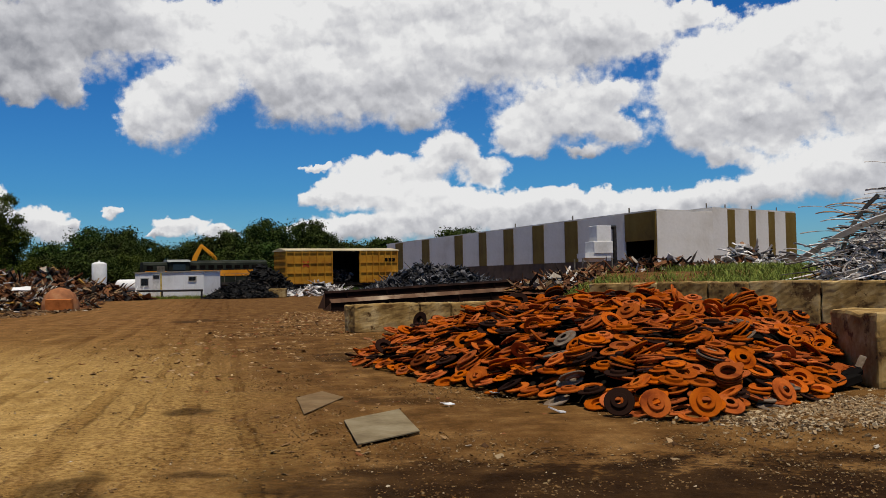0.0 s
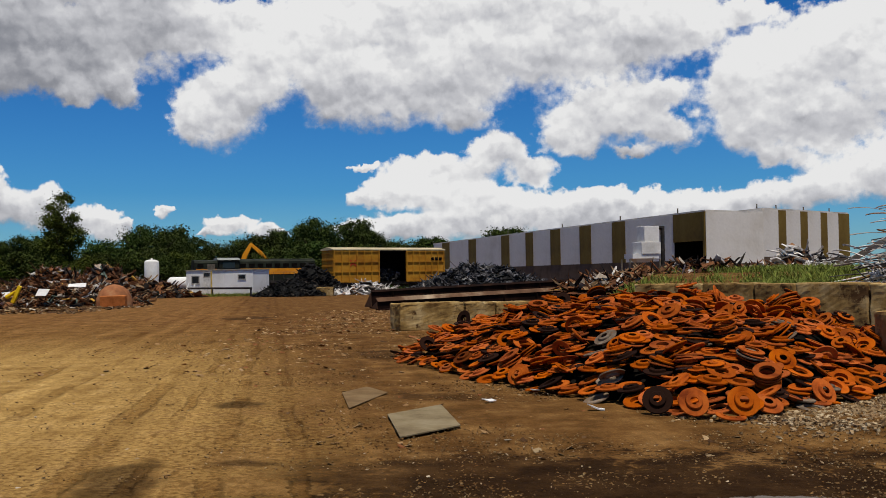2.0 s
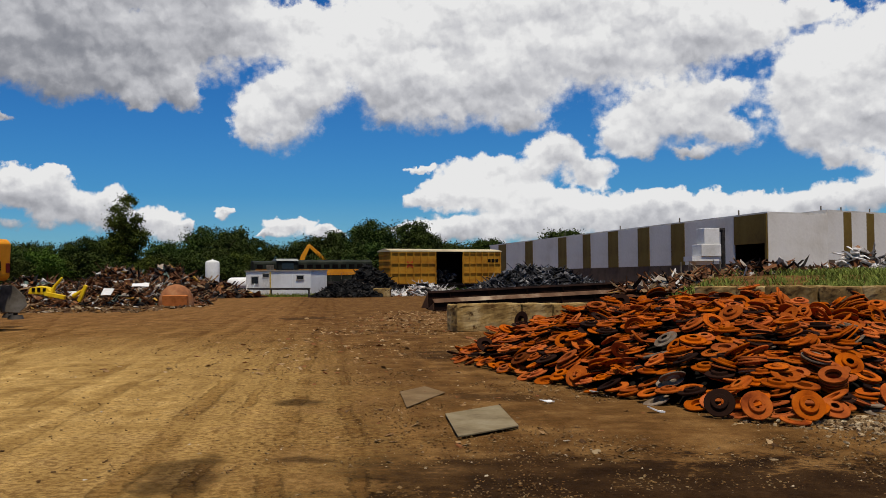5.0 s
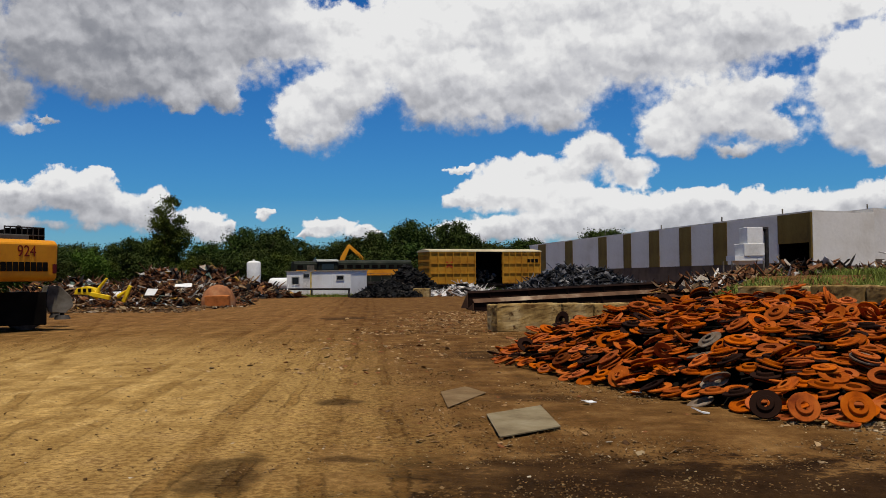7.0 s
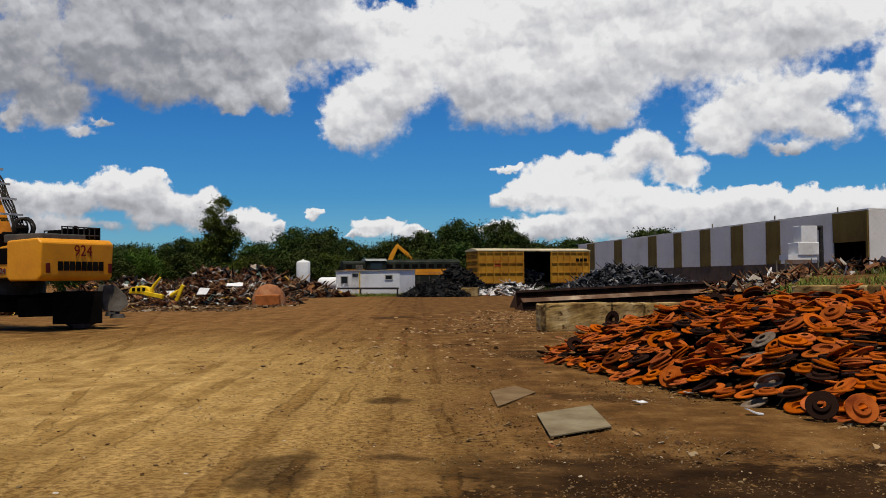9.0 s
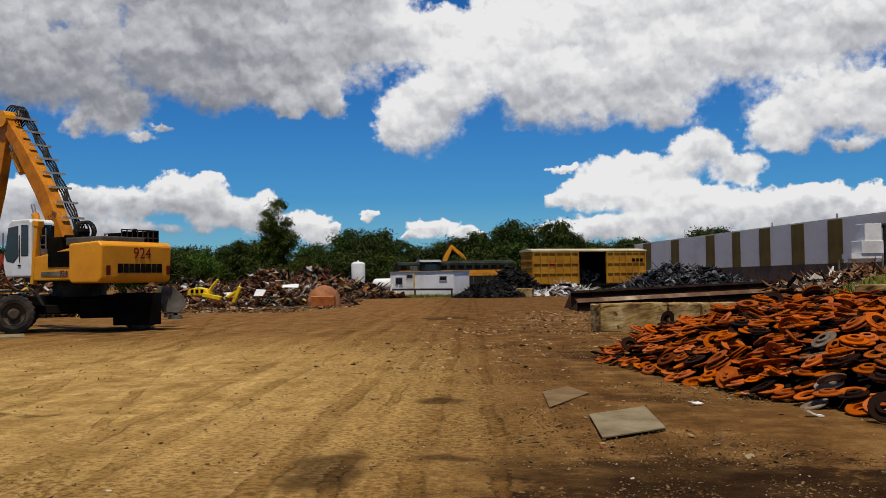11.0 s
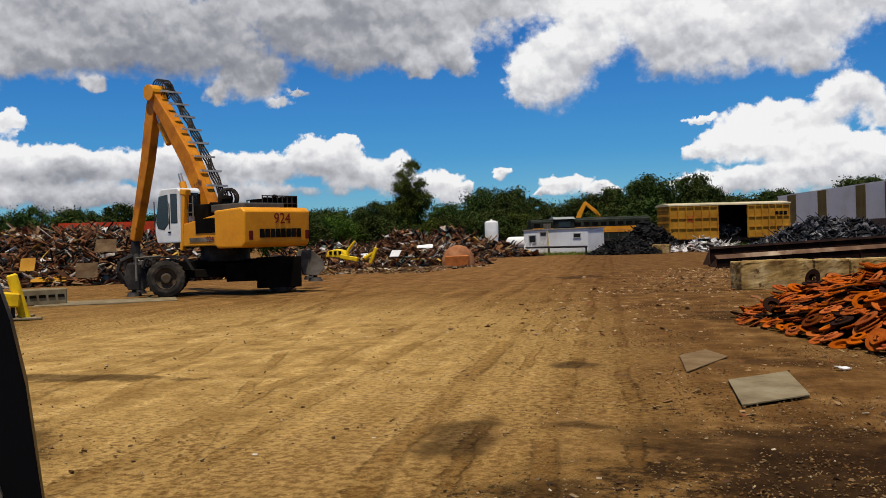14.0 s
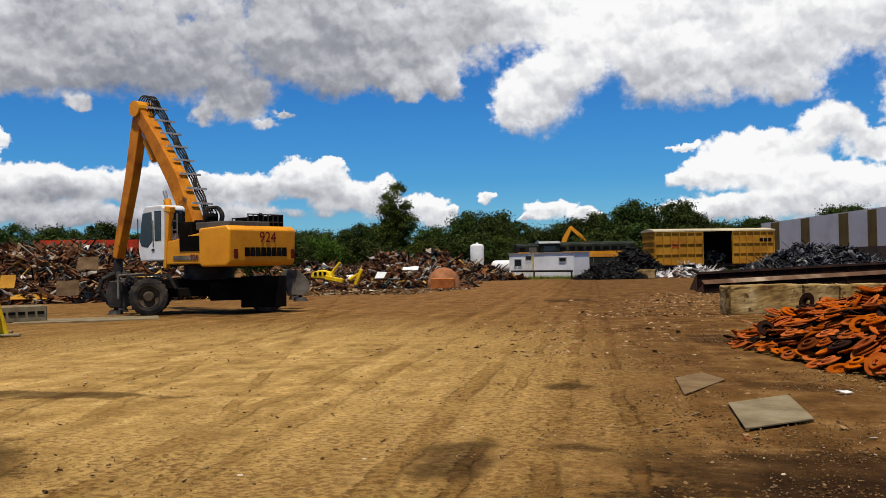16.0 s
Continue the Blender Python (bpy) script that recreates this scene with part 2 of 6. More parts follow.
def mat(name, base, dark=None, light=None, rough=0.8, metal=0.0, scale=3.0, fine=25.0, bump=0.3, spots=None, island=0.0, per_object=0.0, spec=0.05, bump_dist=0.01, shaded_share=0.0):
    """A weathered surface: base colour, broad patches towards dark and light, fine grain, bump, optional spots (colour, threshold, scale)."""
    if name in MATS:
        return MATS[name]
    m = bpy.data.materials.new(name)
    MATS[name] = m
    m.use_nodes = True
    t = m.node_tree
    n = Nodes(t)
    bs = t.nodes["Principled BSDF"]
    dark = dark or tuple(c * 0.6 for c in base)
    light = light or tuple(min(1, c * 1.3) for c in base)
    co = n.add("ShaderNodeTexCoord").outputs["Object"]
    rnd = n.add("ShaderNodeObjectInfo").outputs["Random"]
    if per_object or island:
        src = rnd if per_object else n.add("ShaderNodeNewGeometry").outputs["Random Per Island"]
        off = n.add("ShaderNodeCombineXYZ", [n.math("MULTIPLY", src, 37.0), n.math("MULTIPLY", src, 91.0), 0.0]).outputs[0]
        co = n.vec("ADD", co, off)
    broad = n.noise(co, scale, 5.0, 0.6).outputs[0]
    grain = n.noise(co, fine, 6.0, 0.65).outputs[0]
    col = n.ramp(broad, [(0.28, dark), (0.5, base), (0.74, light)])
    col = n.mix(n.math("MULTIPLY", grain, 0.5), col, n.mix(1.0, col, (0.45, 0.42, 0.4), "MULTIPLY"))
    if spots:
        sc, thr, ss = spots
        sp = n.noise(co, ss, 6.0, 0.7).outputs[0]
        col = n.mix(n.add("ShaderNodeMapRange", [sp, thr, thr + 0.07, 0.0, 1.0]).outputs[0], col, sc)
    k = per_object or island
    # a random share of pieces goes near-black: shade between discs put into colour
    if shaded_share:
        col = n.mix(n.add("ShaderNodeMapRange", [n.math("FRACT", n.math("MULTIPLY", src, 13.3)), 1 - shaded_share, 1.02 - shaded_share, 0.0, 1.0]).outputs[0], col, (0.014, 0.0055, 0.003))
    if k:
        hs = n.add("ShaderNodeHueSaturation", {"Color": col, "Value": n.math("MULTIPLY_ADD", src, k, 1.0 - k / 2),
                                               "Saturation": n.math("MULTIPLY_ADD", n.math("FRACT", n.math("MULTIPLY", src, 7.7)), k * 0.12, 1.0 - k * 0.06)})
        col = hs.outputs[0]
    t.links.new(col, bs.inputs["Base Color"])
    t.links.new(n.math("MULTIPLY_ADD", grain, 0.25, rough - 0.12), bs.inputs["Roughness"])
    bs.inputs["Metallic"].default_value = metal
    bs.inputs["Specular IOR Level"].default_value = spec
    if bump:
        hgt = n.math("ADD", n.math("MULTIPLY", broad, 0.6), n.math("MULTIPLY", grain, 0.5))
        b = n.add("ShaderNodeBump", {"Strength": bump, "Distance": bump_dist, "Height": hgt})
        t.links.new(b.outputs[0], bs.inputs["Normal"])
    return m


def island_mat(name, stops, rough=0.7, metal=0.0, fine=20.0, per_object=False):
    """Mixed scrap: each loose piece takes one colour of the list (share, colour)."""
    m = bpy.data.materials.new(name)
    m.use_nodes = True
    t = m.node_tree
    n = Nodes(t)
    bs = t.nodes["Principled BSDF"]
    src = n.add("ShaderNodeObjectInfo").outputs["Random"] if per_object else n.add("ShaderNodeNewGeometry").outputs["Random Per Island"]
    total, pos, ss = sum(s for s, _ in stops), 0.0, []
    for s, c in stops:
        ss.append((pos, c))
        pos += s / total
    col = n.ramp(src, ss, "CONSTANT")
    co = n.add("ShaderNodeTexCoord").outputs["Object"]
    grain = n.noise(co, fine, 6.0, 0.7).outputs[0]
    patch = n.noise(co, fine * 0.2, 4.0, 0.6).outputs[0]
    col = n.mix(n.add("ShaderNodeMapRange", [patch, 0.45, 0.68, 0.0, 0.75]).outputs[0], col, n.mix(1.0, col, (0.5, 0.36, 0.26), "MULTIPLY"))
    col = n.mix(n.math("MULTIPLY", grain, 0.6), col, n.mix(1.0, col, (0.4, 0.38, 0.36), "MULTIPLY"))
    t.links.new(col, bs.inputs["Base Color"])
    t.links.new(n.math("MULTIPLY_ADD", grain, 0.3, rough - 0.15), bs.inputs["Roughness"])
    bs.inputs["Metallic"].default_value = metal
    bs.inputs["Specular IOR Level"].default_value = 0.06
    b = n.add("ShaderNodeBump", {"Strength": 0.3, "Distance": 0.01, "Height": grain})
    t.links.new(b.outputs[0], bs.inputs["Normal"])
    return m


# wheel tracks: x at y = 0, drift of x per metre of y, half width
TRACKS = [(-3.75, -0.235, 0.17), (-3.05, -0.225, 0.13), (-1.5, -0.24, 0.19), (-1.0, -0.235, 0.10), (-0.45, -0.23, 0.15), (0.25, -0.235, 0.12), (-3.1, -0.5, 0.2), (-1.6, -0.5, 0.14), (-5.6, -0.33, 0.18)]


def ground_mat():
    """Dusty tan yard earth, darker damp soil near the camera and to the right of the track, wheel marks, oil stains and a puddle."""
    m = bpy.data.materials.new("yard_earth")
    m.use_nodes = True
    t = m.node_tree
    n = Nodes(t)
    bs = t.nodes["Principled BSDF"]
    co = n.add("ShaderNodeTexCoord").outputs["Object"]
    s = n.add("ShaderNodeSeparateXYZ", [co])
    x, y = s.outputs[0], s.outputs[1]
    wob = n.noise(co, 0.35, 4.0, 0.6).outputs[0]
    wob2 = n.noise(co, 1.6, 5.0, 0.65).outputs[0]
    fine = n.noise(co, 14.0, 6.0, 0.7).outputs[0]
    grit = n.noise(co, 60.0, 4.0, 0.7).outputs[0]
    col = n.ramp(n.math("MULTIPLY_ADD", wob2, 0.5, n.math("MULTIPLY", wob, 0.5)), [(0.33, (0.095, 0.048, 0.014)), (0.5, (0.185, 0.102, 0.030)), (0.66, (0.265, 0.160, 0.056))])
    far = n.add("ShaderNodeMapRange", [n.math("MULTIPLY_ADD", wob, 9.0, y), 23.0, 40.0, 0.0, 0.9]).outputs[0]

    def blob(cx, cy, rx, ry, turn=0.0, soft=0.5, wobble=0.9):
        c, q = math.cos(radians(turn)), math.sin(radians(turn))
        dx, dy = n.math("SUBTRACT", x, cx), n.math("SUBTRACT", y, cy)
        u = n.math("DIVIDE", n.math("ADD", n.math("MULTIPLY", dx, c), n.math("MULTIPLY", dy, q)), rx)
        v = n.math("DIVIDE", n.math("SUBTRACT", n.math("MULTIPLY", dy, c), n.math("MULTIPLY", dx, q)), ry)
        r = n.math("SQRT", n.math("ADD", n.math("MULTIPLY", u, u), n.math("MULTIPLY", v, v)))
        r = n.math("ADD", r, n.math("MULTIPLY", n.math("SUBTRACT", wob2, 0.5), wobble * 1.7))
        r = n.math("ADD", r, n.math("MULTIPLY", n.math("SUBTRACT", fine, 0.5), 1.5))
        return n.add("ShaderNodeMapRange", [r, 1.0, 1.0 - soft, 0.0, 1.0], interpolation_type="SMOOTHSTEP").outputs[0]

    # pale dusty middle of the yard
    pale = n.math("MULTIPLY", blob(-9.5, 12.5, 8.6, 13.5, 14, 0.6), n.add("ShaderNodeMapRange", [wob2, 0.28, 0.6, 0.55, 1.0]).outputs[0])
    col = n.mix(n.math("MULTIPLY", pale, 0.92), col, n.ramp(n.math("MULTIPLY_ADD", fine, 0.3, n.math("MULTIPLY", wob2, 0.7)), [(0.3, (0.22, 0.128, 0.037)), (0.52, (0.375, 0.240, 0.080)), (0.72, (0.50, 0.35, 0.145))]))
    col = n.mix(far, col, n.ramp(wob2, [(0.34, (0.10, 0.046, 0.013)), (0.66, (0.225, 0.118, 0.040))]))
    # brown trodden soil on the heap's side of the way
    side = n.math("ADD", x, n.math("MULTIPLY_ADD", y, 0.285, -0.6))
    side = n.math("ADD", side, n.math("ADD", n.math("MULTIPLY", n.math("SUBTRACT", wob, 0.5), 3.2), n.math("MULTIPLY", n.math("SUBTRACT", wob2, 0.5), 2.6)))
    side = n.math("ADD", side, n.math("MULTIPLY", n.math("SUBTRACT", fine, 0.5), 1.3))
    brown = n.add("ShaderNodeMapRange", [side, -1.0, 1.5, 0.0, 1.0], interpolation_type="SMOOTHSTEP").outputs[0]
    col = n.mix(n.math("MULTIPLY", brown, 0.88), col, n.ramp(n.math("MULTIPLY_ADD", fine, 0.35, n.math("MULTIPLY", wob2, 0.65)), [(0.36, (0.052, 0.024, 0.007)), (0.5, (0.112, 0.054, 0.016)), (0.63, (0.20, 0.110, 0.038))]))
    damp = n.math("MAXIMUM", blob(2.0, 6.2, 3.9, 2.5, 0, 0.3, 0.9), n.math("MULTIPLY", blob(-0.1, 7.4, 1.75, 1.55, 0, 0.5, 0.9), 0.85))
    # the patch at (-20, 27.8) darkens the ground under the material handler
    for b in (blob(-2.85, 7.3, 0.42, 0.85, 15, 0.45, 1.3), blob(-2.15, 8.05, 0.35, 0.25, 0, 0.5, 1.5), blob(-3.05, 11.6, 0.32, 0.45, 20, 0.5, 1.5), blob(-1.7, 5.9, 0.42, 0.5, 0, 0.5), blob(-8.85, 9.4, 1.5, 0.45, 12, 0.35, 1.6), blob(-6.9, 5.9, 1.7, 0.85, -40, 0.2, 0.5), blob(3.4, 8.2, 1.5, 0.28, 0, 0.5, 1.2),
              blob(-1.0, 12.3, 0.9, 0.5, 30, 0.9), blob(-9.6, 36.8, 1.3, 2.2, 0, 0.7, 1.4), blob(-20.0, 27.8, 4.6, 3.2, -20, 0.6), blob(-2.2, 19.0, 0.8, 2.0, 10, 0.9)):
        damp = n.math("MAXIMUM", damp, n.math("MULTIPLY", b, 0.72))
    col = n.mix(n.math("MULTIPLY", damp, 0.92), col, n.ramp(wob2, [(0.3, (0.010, 0.005, 0.002)), (0.7, (0.034, 0.017, 0.0065))]))
    # wheel marks: bands along the way, broken up
    marks = None
    for x0, slope, half in TRACKS:
        off = n.math("ABSOLUTE", n.math("ADD", n.math("MULTIPLY", n.math("SUBTRACT", fine, 0.5), 0.22), n.math("ADD", n.math("SUBTRACT", n.math("SUBTRACT", x, n.math("MULTIPLY", y, slope)), x0), n.math("MULTIPLY", n.math("SUBTRACT", wob, 0.5), 0.5))))
        band = n.add("ShaderNodeMapRange", [off, half * 0.8, half * 0.45, 0.0, 1.0], interpolation_type="SMOOTHSTEP").outputs[0]
        marks = band if marks is None else n.math("MAXIMUM", marks, band)
    marks = n.math("MULTIPLY", marks, n.add("ShaderNodeMapRange", [wob2, 0.36, 0.5, 0.1, 0.9]).outputs[0])
    marks = n.math("MULTIPLY", marks, n.add("ShaderNodeMapRange", [n.noise(co, 0.55, 3.0, 0.5).outputs[0], 0.42, 0.56, 0.15, 1.0]).outputs[0])
    col = n.mix(marks, col, n.mix(1.0, col, (0.70, 0.64, 0.56), "MULTIPLY"))
    # fine scrapes drawn out along the way
    across = n.math("ADD", x, n.math("MULTIPLY", y, 0.235))
    drawn = n.noise(n.add("ShaderNodeCombineXYZ", [n.math("MULTIPLY", across, 2.6), n.math("MULTIPLY", y, 0.16), 0.0]).outputs[0], 1.0, 6.0, 0.68).outputs[0]
    col = n.mix(n.add("ShaderNodeMapRange", [drawn, 0.40, 0.58, 0.42, 0.0]).outputs[0], col, n.mix(1.0, col, (0.55, 0.48, 0.40), "MULTIPLY"))
    col = n.mix(n.add("ShaderNodeMapRange", [drawn, 0.55, 0.72, 0.0, 0.4]).outputs[0], col, n.mix(1.0, col, (1.45, 1.42, 1.35), "MULTIPLY"))
    col = n.mix(n.add("ShaderNodeMapRange", [fine, 0.46, 0.58, 0.0, 0.7]).outputs[0], col, n.mix(1.0, col, (0.55, 0.5, 0.45), "MULTIPLY"))
    col = n.mix(n.add("ShaderNodeMapRange", [grit, 0.53, 0.62, 0.0, 0.6]).outputs[0], col, n.mix(1.0, col, (1.7, 1.65, 1.55), "MULTIPLY"))
    pud = n.math("MAXIMUM", blob(2.2, 6.6, 0.9, 0.2, 3, 0.12, 0.5), blob(-0.9, 5.75, 0.6, 0.2, 5, 0.12, 0.7))
    col = n.mix(pud, col, (0.10, 0.085, 0.07))
    t.links.new(col, bs.inputs["Base Color"])
    rough = n.math("SUBTRACT", 0.95, n.math("ADD", n.math("MULTIPLY", damp, 0.05), n.math("MULTIPLY", pud, 0.62)))
    t.links.new(n.math("MAXIMUM", rough, 0.08), bs.inputs["Roughness"])
    bs.inputs["Specular IOR Level"].default_value = 0.02
    h = n.math("ADD", n.math("ADD", n.math("MULTIPLY", wob2, 0.018), n.math("MULTIPLY", drawn, 0.03)), n.math("ADD", n.math("MULTIPLY", fine, 0.013), n.math("MULTIPLY", grit, 0.006)))
    h = n.math("SUBTRACT", h, n.math("MULTIPLY", marks, 0.03))
    b = n.add("ShaderNodeBump", {"Strength": n.math("SUBTRACT", 0.85, n.math("MULTIPLY", pud, 0.8)), "Distance": 1.0, "Height": h})
    t.links.new(b.outputs[0], bs.inputs["Normal"])
    return m


def leaf_mat(name, dark, light):
    m = bpy.data.materials.new(name)
    m.use_nodes = True
    t = m.node_tree
    n = Nodes(t)
    bs = t.nodes["Principled BSDF"]
    isl = n.add("ShaderNodeNewGeometry").outputs["Random Per Island"]
    ob = n.add("ShaderNodeObjectInfo").outputs["Random"]
    co = n.add("ShaderNodeTexCoord").outputs["Object"]
    patch = n.noise(co, 0.6, 3.0).outputs[0]
    f = n.math("ADD", n.math("MULTIPLY", isl, 0.5), n.math("MULTIPLY", patch, 0.5))
    col = n.ramp(f, [(0.15, dark), (0.8, light)])
    col = n.add("ShaderNodeHueSaturation", {"Color": col, "Hue": n.math("MULTIPLY_ADD", ob, 0.05, 0.475), "Value": n.math("MULTIPLY_ADD", ob, 0.6, 0.7)}).outputs[0]
    t.links.new(col, bs.inputs["Base Color"])
    bs.inputs["Roughness"].default_value = 0.7
    bs.inputs["Specular IOR Level"].default_value = 0.06
    return m


EARTH = ground_mat()
CONCRETE = mat("old_concrete", (0.30, 0.19, 0.066), (0.10, 0.052, 0.017), (0.52, 0.39, 0.19), 0.9, scale=1.9, fine=18, bump=0.5, spots=((0.085, 0.045, 0.018), 0.56, 2.6), per_object=0.25, bump_dist=0.02)
RUST = mat("bright_rust", (0.33, 0.068, 0.006), (0.14, 0.023, 0.003), (0.42, 0.105, 0.010), 0.85, scale=4, fine=45, bump=0.3, per_object=0.6, shaded_share=0.15)
RUST_I = mat("bright_rust_loose", (0.33, 0.068, 0.006), (0.14, 0.023, 0.003), (0.42, 0.105, 0.010), 0.85, scale=4, fine=45, bump=0.3, island=0.6, shaded_share=0.18)
RUST_DARK = mat("dark_rust", (0.10, 0.038, 0.016), (0.045, 0.02, 0.012), (0.19, 0.075, 0.03), 0.85, scale=2, fine=30)
GREY_IRON = mat("grey_cast_iron", (0.15, 0.108, 0.072), (0.08, 0.05, 0.03), (0.27, 0.225, 0.17), 0.6, scale=6, fine=50, spots=((0.22, 0.09, 0.03), 0.62, 8.0), per_object=0.4)
BEAM_RUST = mat("beam_rust", (0.013, 0.006, 0.004), (0.007, 0.004, 0.003), (0.04, 0.018, 0.010), 0.8, scale=1.2, fine=14)
BEAM_PLATE = mat("worn_plate", (0.12, 0.065, 0.036), (0.03, 0.015, 0.009), (0.40, 0.30, 0.20), 0.6, scale=0.6, fine=10)
WHITE = mat("white_panel_paint", (0.70, 0.69, 0.66), (0.52, 0.50, 0.45), (0.78, 0.78, 0.76), 0.6, scale=0.35, fine=6, bump=0.15, spots=((0.42, 0.34, 0.24), 0.68, 0.9))
WALL_WHITE = mat("warehouse_white", (0.68, 0.645, 0.58), (0.53, 0.48, 0.40), (0.74, 0.71, 0.66), 0.6, scale=0.16, fine=2.5, bump=0.1)
WALL_BROWN = mat("warehouse_brown", (0.16, 0.105, 0.025), (0.10, 0.062, 0.018), (0.2, 0.14, 0.04), 0.6, scale=0.3, fine=3, bump=0.1)
WALL_BASE = mat("warehouse_base", (0.12, 0.085, 0.06), scale=0.5, fine=4)
ROOF_GREY = mat("roof_trim", (0.58, 0.55, 0.50), scale=0.4, fine=5)
# BLACK also puts shade into colour: heap cores, the bay, the lower carriage
BLACK = mat("black_and_shade", (0.007, 0.006, 0.005), (0.004, 0.003, 0.003), (0.016, 0.013, 0.010), 0.9, scale=1.5, fine=12, bump=0.2, spec=0.02)
DARK_STEEL = mat("dark_greasy_steel", (0.035, 0.032, 0.03), (0.015, 0.014, 0.014), (0.09, 0.075, 0.06), 0.6, metal=0.2, scale=2, fine=16)
YELLOW = mat("machine_yellow", (0.70, 0.275, 0.007), (0.56, 0.20, 0.006), (0.76, 0.32, 0.01), 0.42, scale=1.1, fine=9, bump=0.05, spots=((0.28, 0.11, 0.03), 0.70, 3.0), spec=0.25)
YELLOW_CLEAN = mat("bright_yellow_paint", (0.72, 0.47, 0.012), (0.45, 0.26, 0.012), (0.78, 0.55, 0.03), 0.5, scale=2, fine=14, spots=((0.2, 0.10, 0.03), 0.66, 4.0))
BOX_YELLOW = mat("boxcar_yellow", (0.40, 0.19, 0.020), (0.26, 0.105, 0.015), (0.50, 0.26, 0.035), 0.65, scale=0.5, fine=6, spots=((0.2, 0.075, 0.03), 0.62, 1.2))
LOCO_GREEN = mat("locomotive_dark_green", (0.022, 0.026, 0.018), (0.012, 0.012, 0.010), (0.05, 0.05, 0.036), 0.55, scale=0.6, fine=6)
LOCO_ORANGE = mat("locomotive_orange_band", (0.66, 0.26, 0.02), (0.5, 0.17, 0.015), (0.72, 0.33, 0.04), 0.5, scale=0.6, fine=6)
CAB_WHITE = mat("cab_white_paint", (0.72, 0.72, 0.69), (0.55, 0.54, 0.5), (0.78, 0.78, 0.76), 0.4, scale=1.5, fine=12, spec=0.5)
RUBBER = mat("dusty_rubber", (0.030, 0.026, 0.022), (0.014, 0.013, 0.012), (0.09, 0.07, 0.05), 0.9, scale=3, fine=20)
HUB = mat("dusty_hub", (0.075, 0.055, 0.035), rough=0.7, scale=5, fine=20)
GALV = mat("grey_dusty_steel", (0.13, 0.112, 0.085), (0.06, 0.05, 0.038), (0.22, 0.20, 0.165), 0.65, scale=2, fine=14)
CHROME = mat("bare_bright_steel", (0.55, 0.53, 0.50), rough=0.35, metal=0.8, scale=3, fine=20)
RED = mat("container_red", (0.52, 0.055, 0.02), (0.36, 0.04, 0.018), (0.6, 0.09, 0.03), 0.55, scale=0.5, fine=6)
RUBBLE = mat("weathered_plate", (0.20, 0.155, 0.085), (0.11, 0.078, 0.04), (0.27, 0.225, 0.14), 0.8, scale=1.8, fine=20)
THIN_SHEET = mat("half_buried_sheet", (0.165, 0.105, 0.048), (0.10, 0.058, 0.024), (0.22, 0.155, 0.08), 0.85, scale=2.2, fine=20)
BARK = mat("bark", (0.10, 0.075, 0.05), scale=2, fine=12)
LEAF = leaf_mat("leaves", (0.008, 0.013, 0.0025), (0.056, 0.080, 0.014))
LEAF_B = leaf_mat("leaves_fresh", (0.012, 0.021, 0.003), (0.085, 0.118, 0.014))
GRASS = leaf_mat("weeds", (0.05, 0.075, 0.012), (0.22, 0.27, 0.05))
SCRAP = island_mat("mixed_scrap", [(28, (0.11, 0.050, 0.024)), (22, (0.022, 0.018, 0.015)), (22, (0.20, 0.085, 0.035)), (12, (0.26, 0.17, 0.09)), (6, (0.36, 0.31, 0.25)), (3, (0.6, 0.58, 0.54)), (2, (0.5, 0.3, 0.06)), (2, (0.10, 0.14, 0.12))])
SHRED = island_mat("black_shredded_scrap", [(50, (0.02, 0.02, 0.021)), (30, (0.055, 0.055, 0.06)), (16, (0.12, 0.12, 0.13)), (3, (0.26, 0.25, 0.24))], rough=0.55)
COKE = island_mat("black_turnings", [(70, (0.010, 0.010, 0.010)), (25, (0.025, 0.024, 0.022)), (5, (0.07, 0.06, 0.05))])
ALU = island_mat("bright_scrap_metal", [(30, (0.56, 0.54, 0.51)), (16, (0.34, 0.31, 0.28)), (16, (0.10, 0.09, 0.08)), (26, (0.78, 0.76, 0.72)), (10, (0.03, 0.027, 0.024)), (4, (0.3, 0.16, 0.08))], rough=0.5, metal=0.08)
GRAVEL = island_mat("loose_gravel", [(34, (0.16, 0.092, 0.036)), (34, (0.22, 0.14, 0.06)), (14, (0.10, 0.055, 0.022)), (18, (0.32, 0.225, 0.11)), (3, (0.50, 0.41, 0.28))], rough=0.9)
LITTER = island_mat("wood_and_paper_litter", [(40, (0.14, 0.085, 0.04)), (30, (0.07, 0.036, 0.016)), (12, (0.28, 0.20, 0.11)), (3, (0.5, 0.45, 0.36)), (4, (0.03, 0.02, 0.013))], rough=0.9)
PALE_STONE = island_mat("pale_broken_stone", [(35, (0.34, 0.24, 0.13)), (30, (0.25, 0.165, 0.08)), (20, (0.46, 0.36, 0.22)), (15, (0.14, 0.085, 0.04))], rough=0.9)
CLOD = island_mat("earth_clods", [(40, (0.14, 0.072, 0.024)), (45, (0.22, 0.125, 0.045)), (15, (0.075, 0.037, 0.013))], rough=0.95)
WOODCHIP = island_mat("pale_wood", [(50, (0.30, 0.18, 0.08)), (30, (0.42, 0.29, 0.15)), (20, (0.22, 0.09, 0.035))], rough=0.9)
GLASS_DARK = mat("dark_window_glass", (0.012, 0.014, 0.016), rough=0.15, scale=1, fine=4, bump=0, spec=0.6)


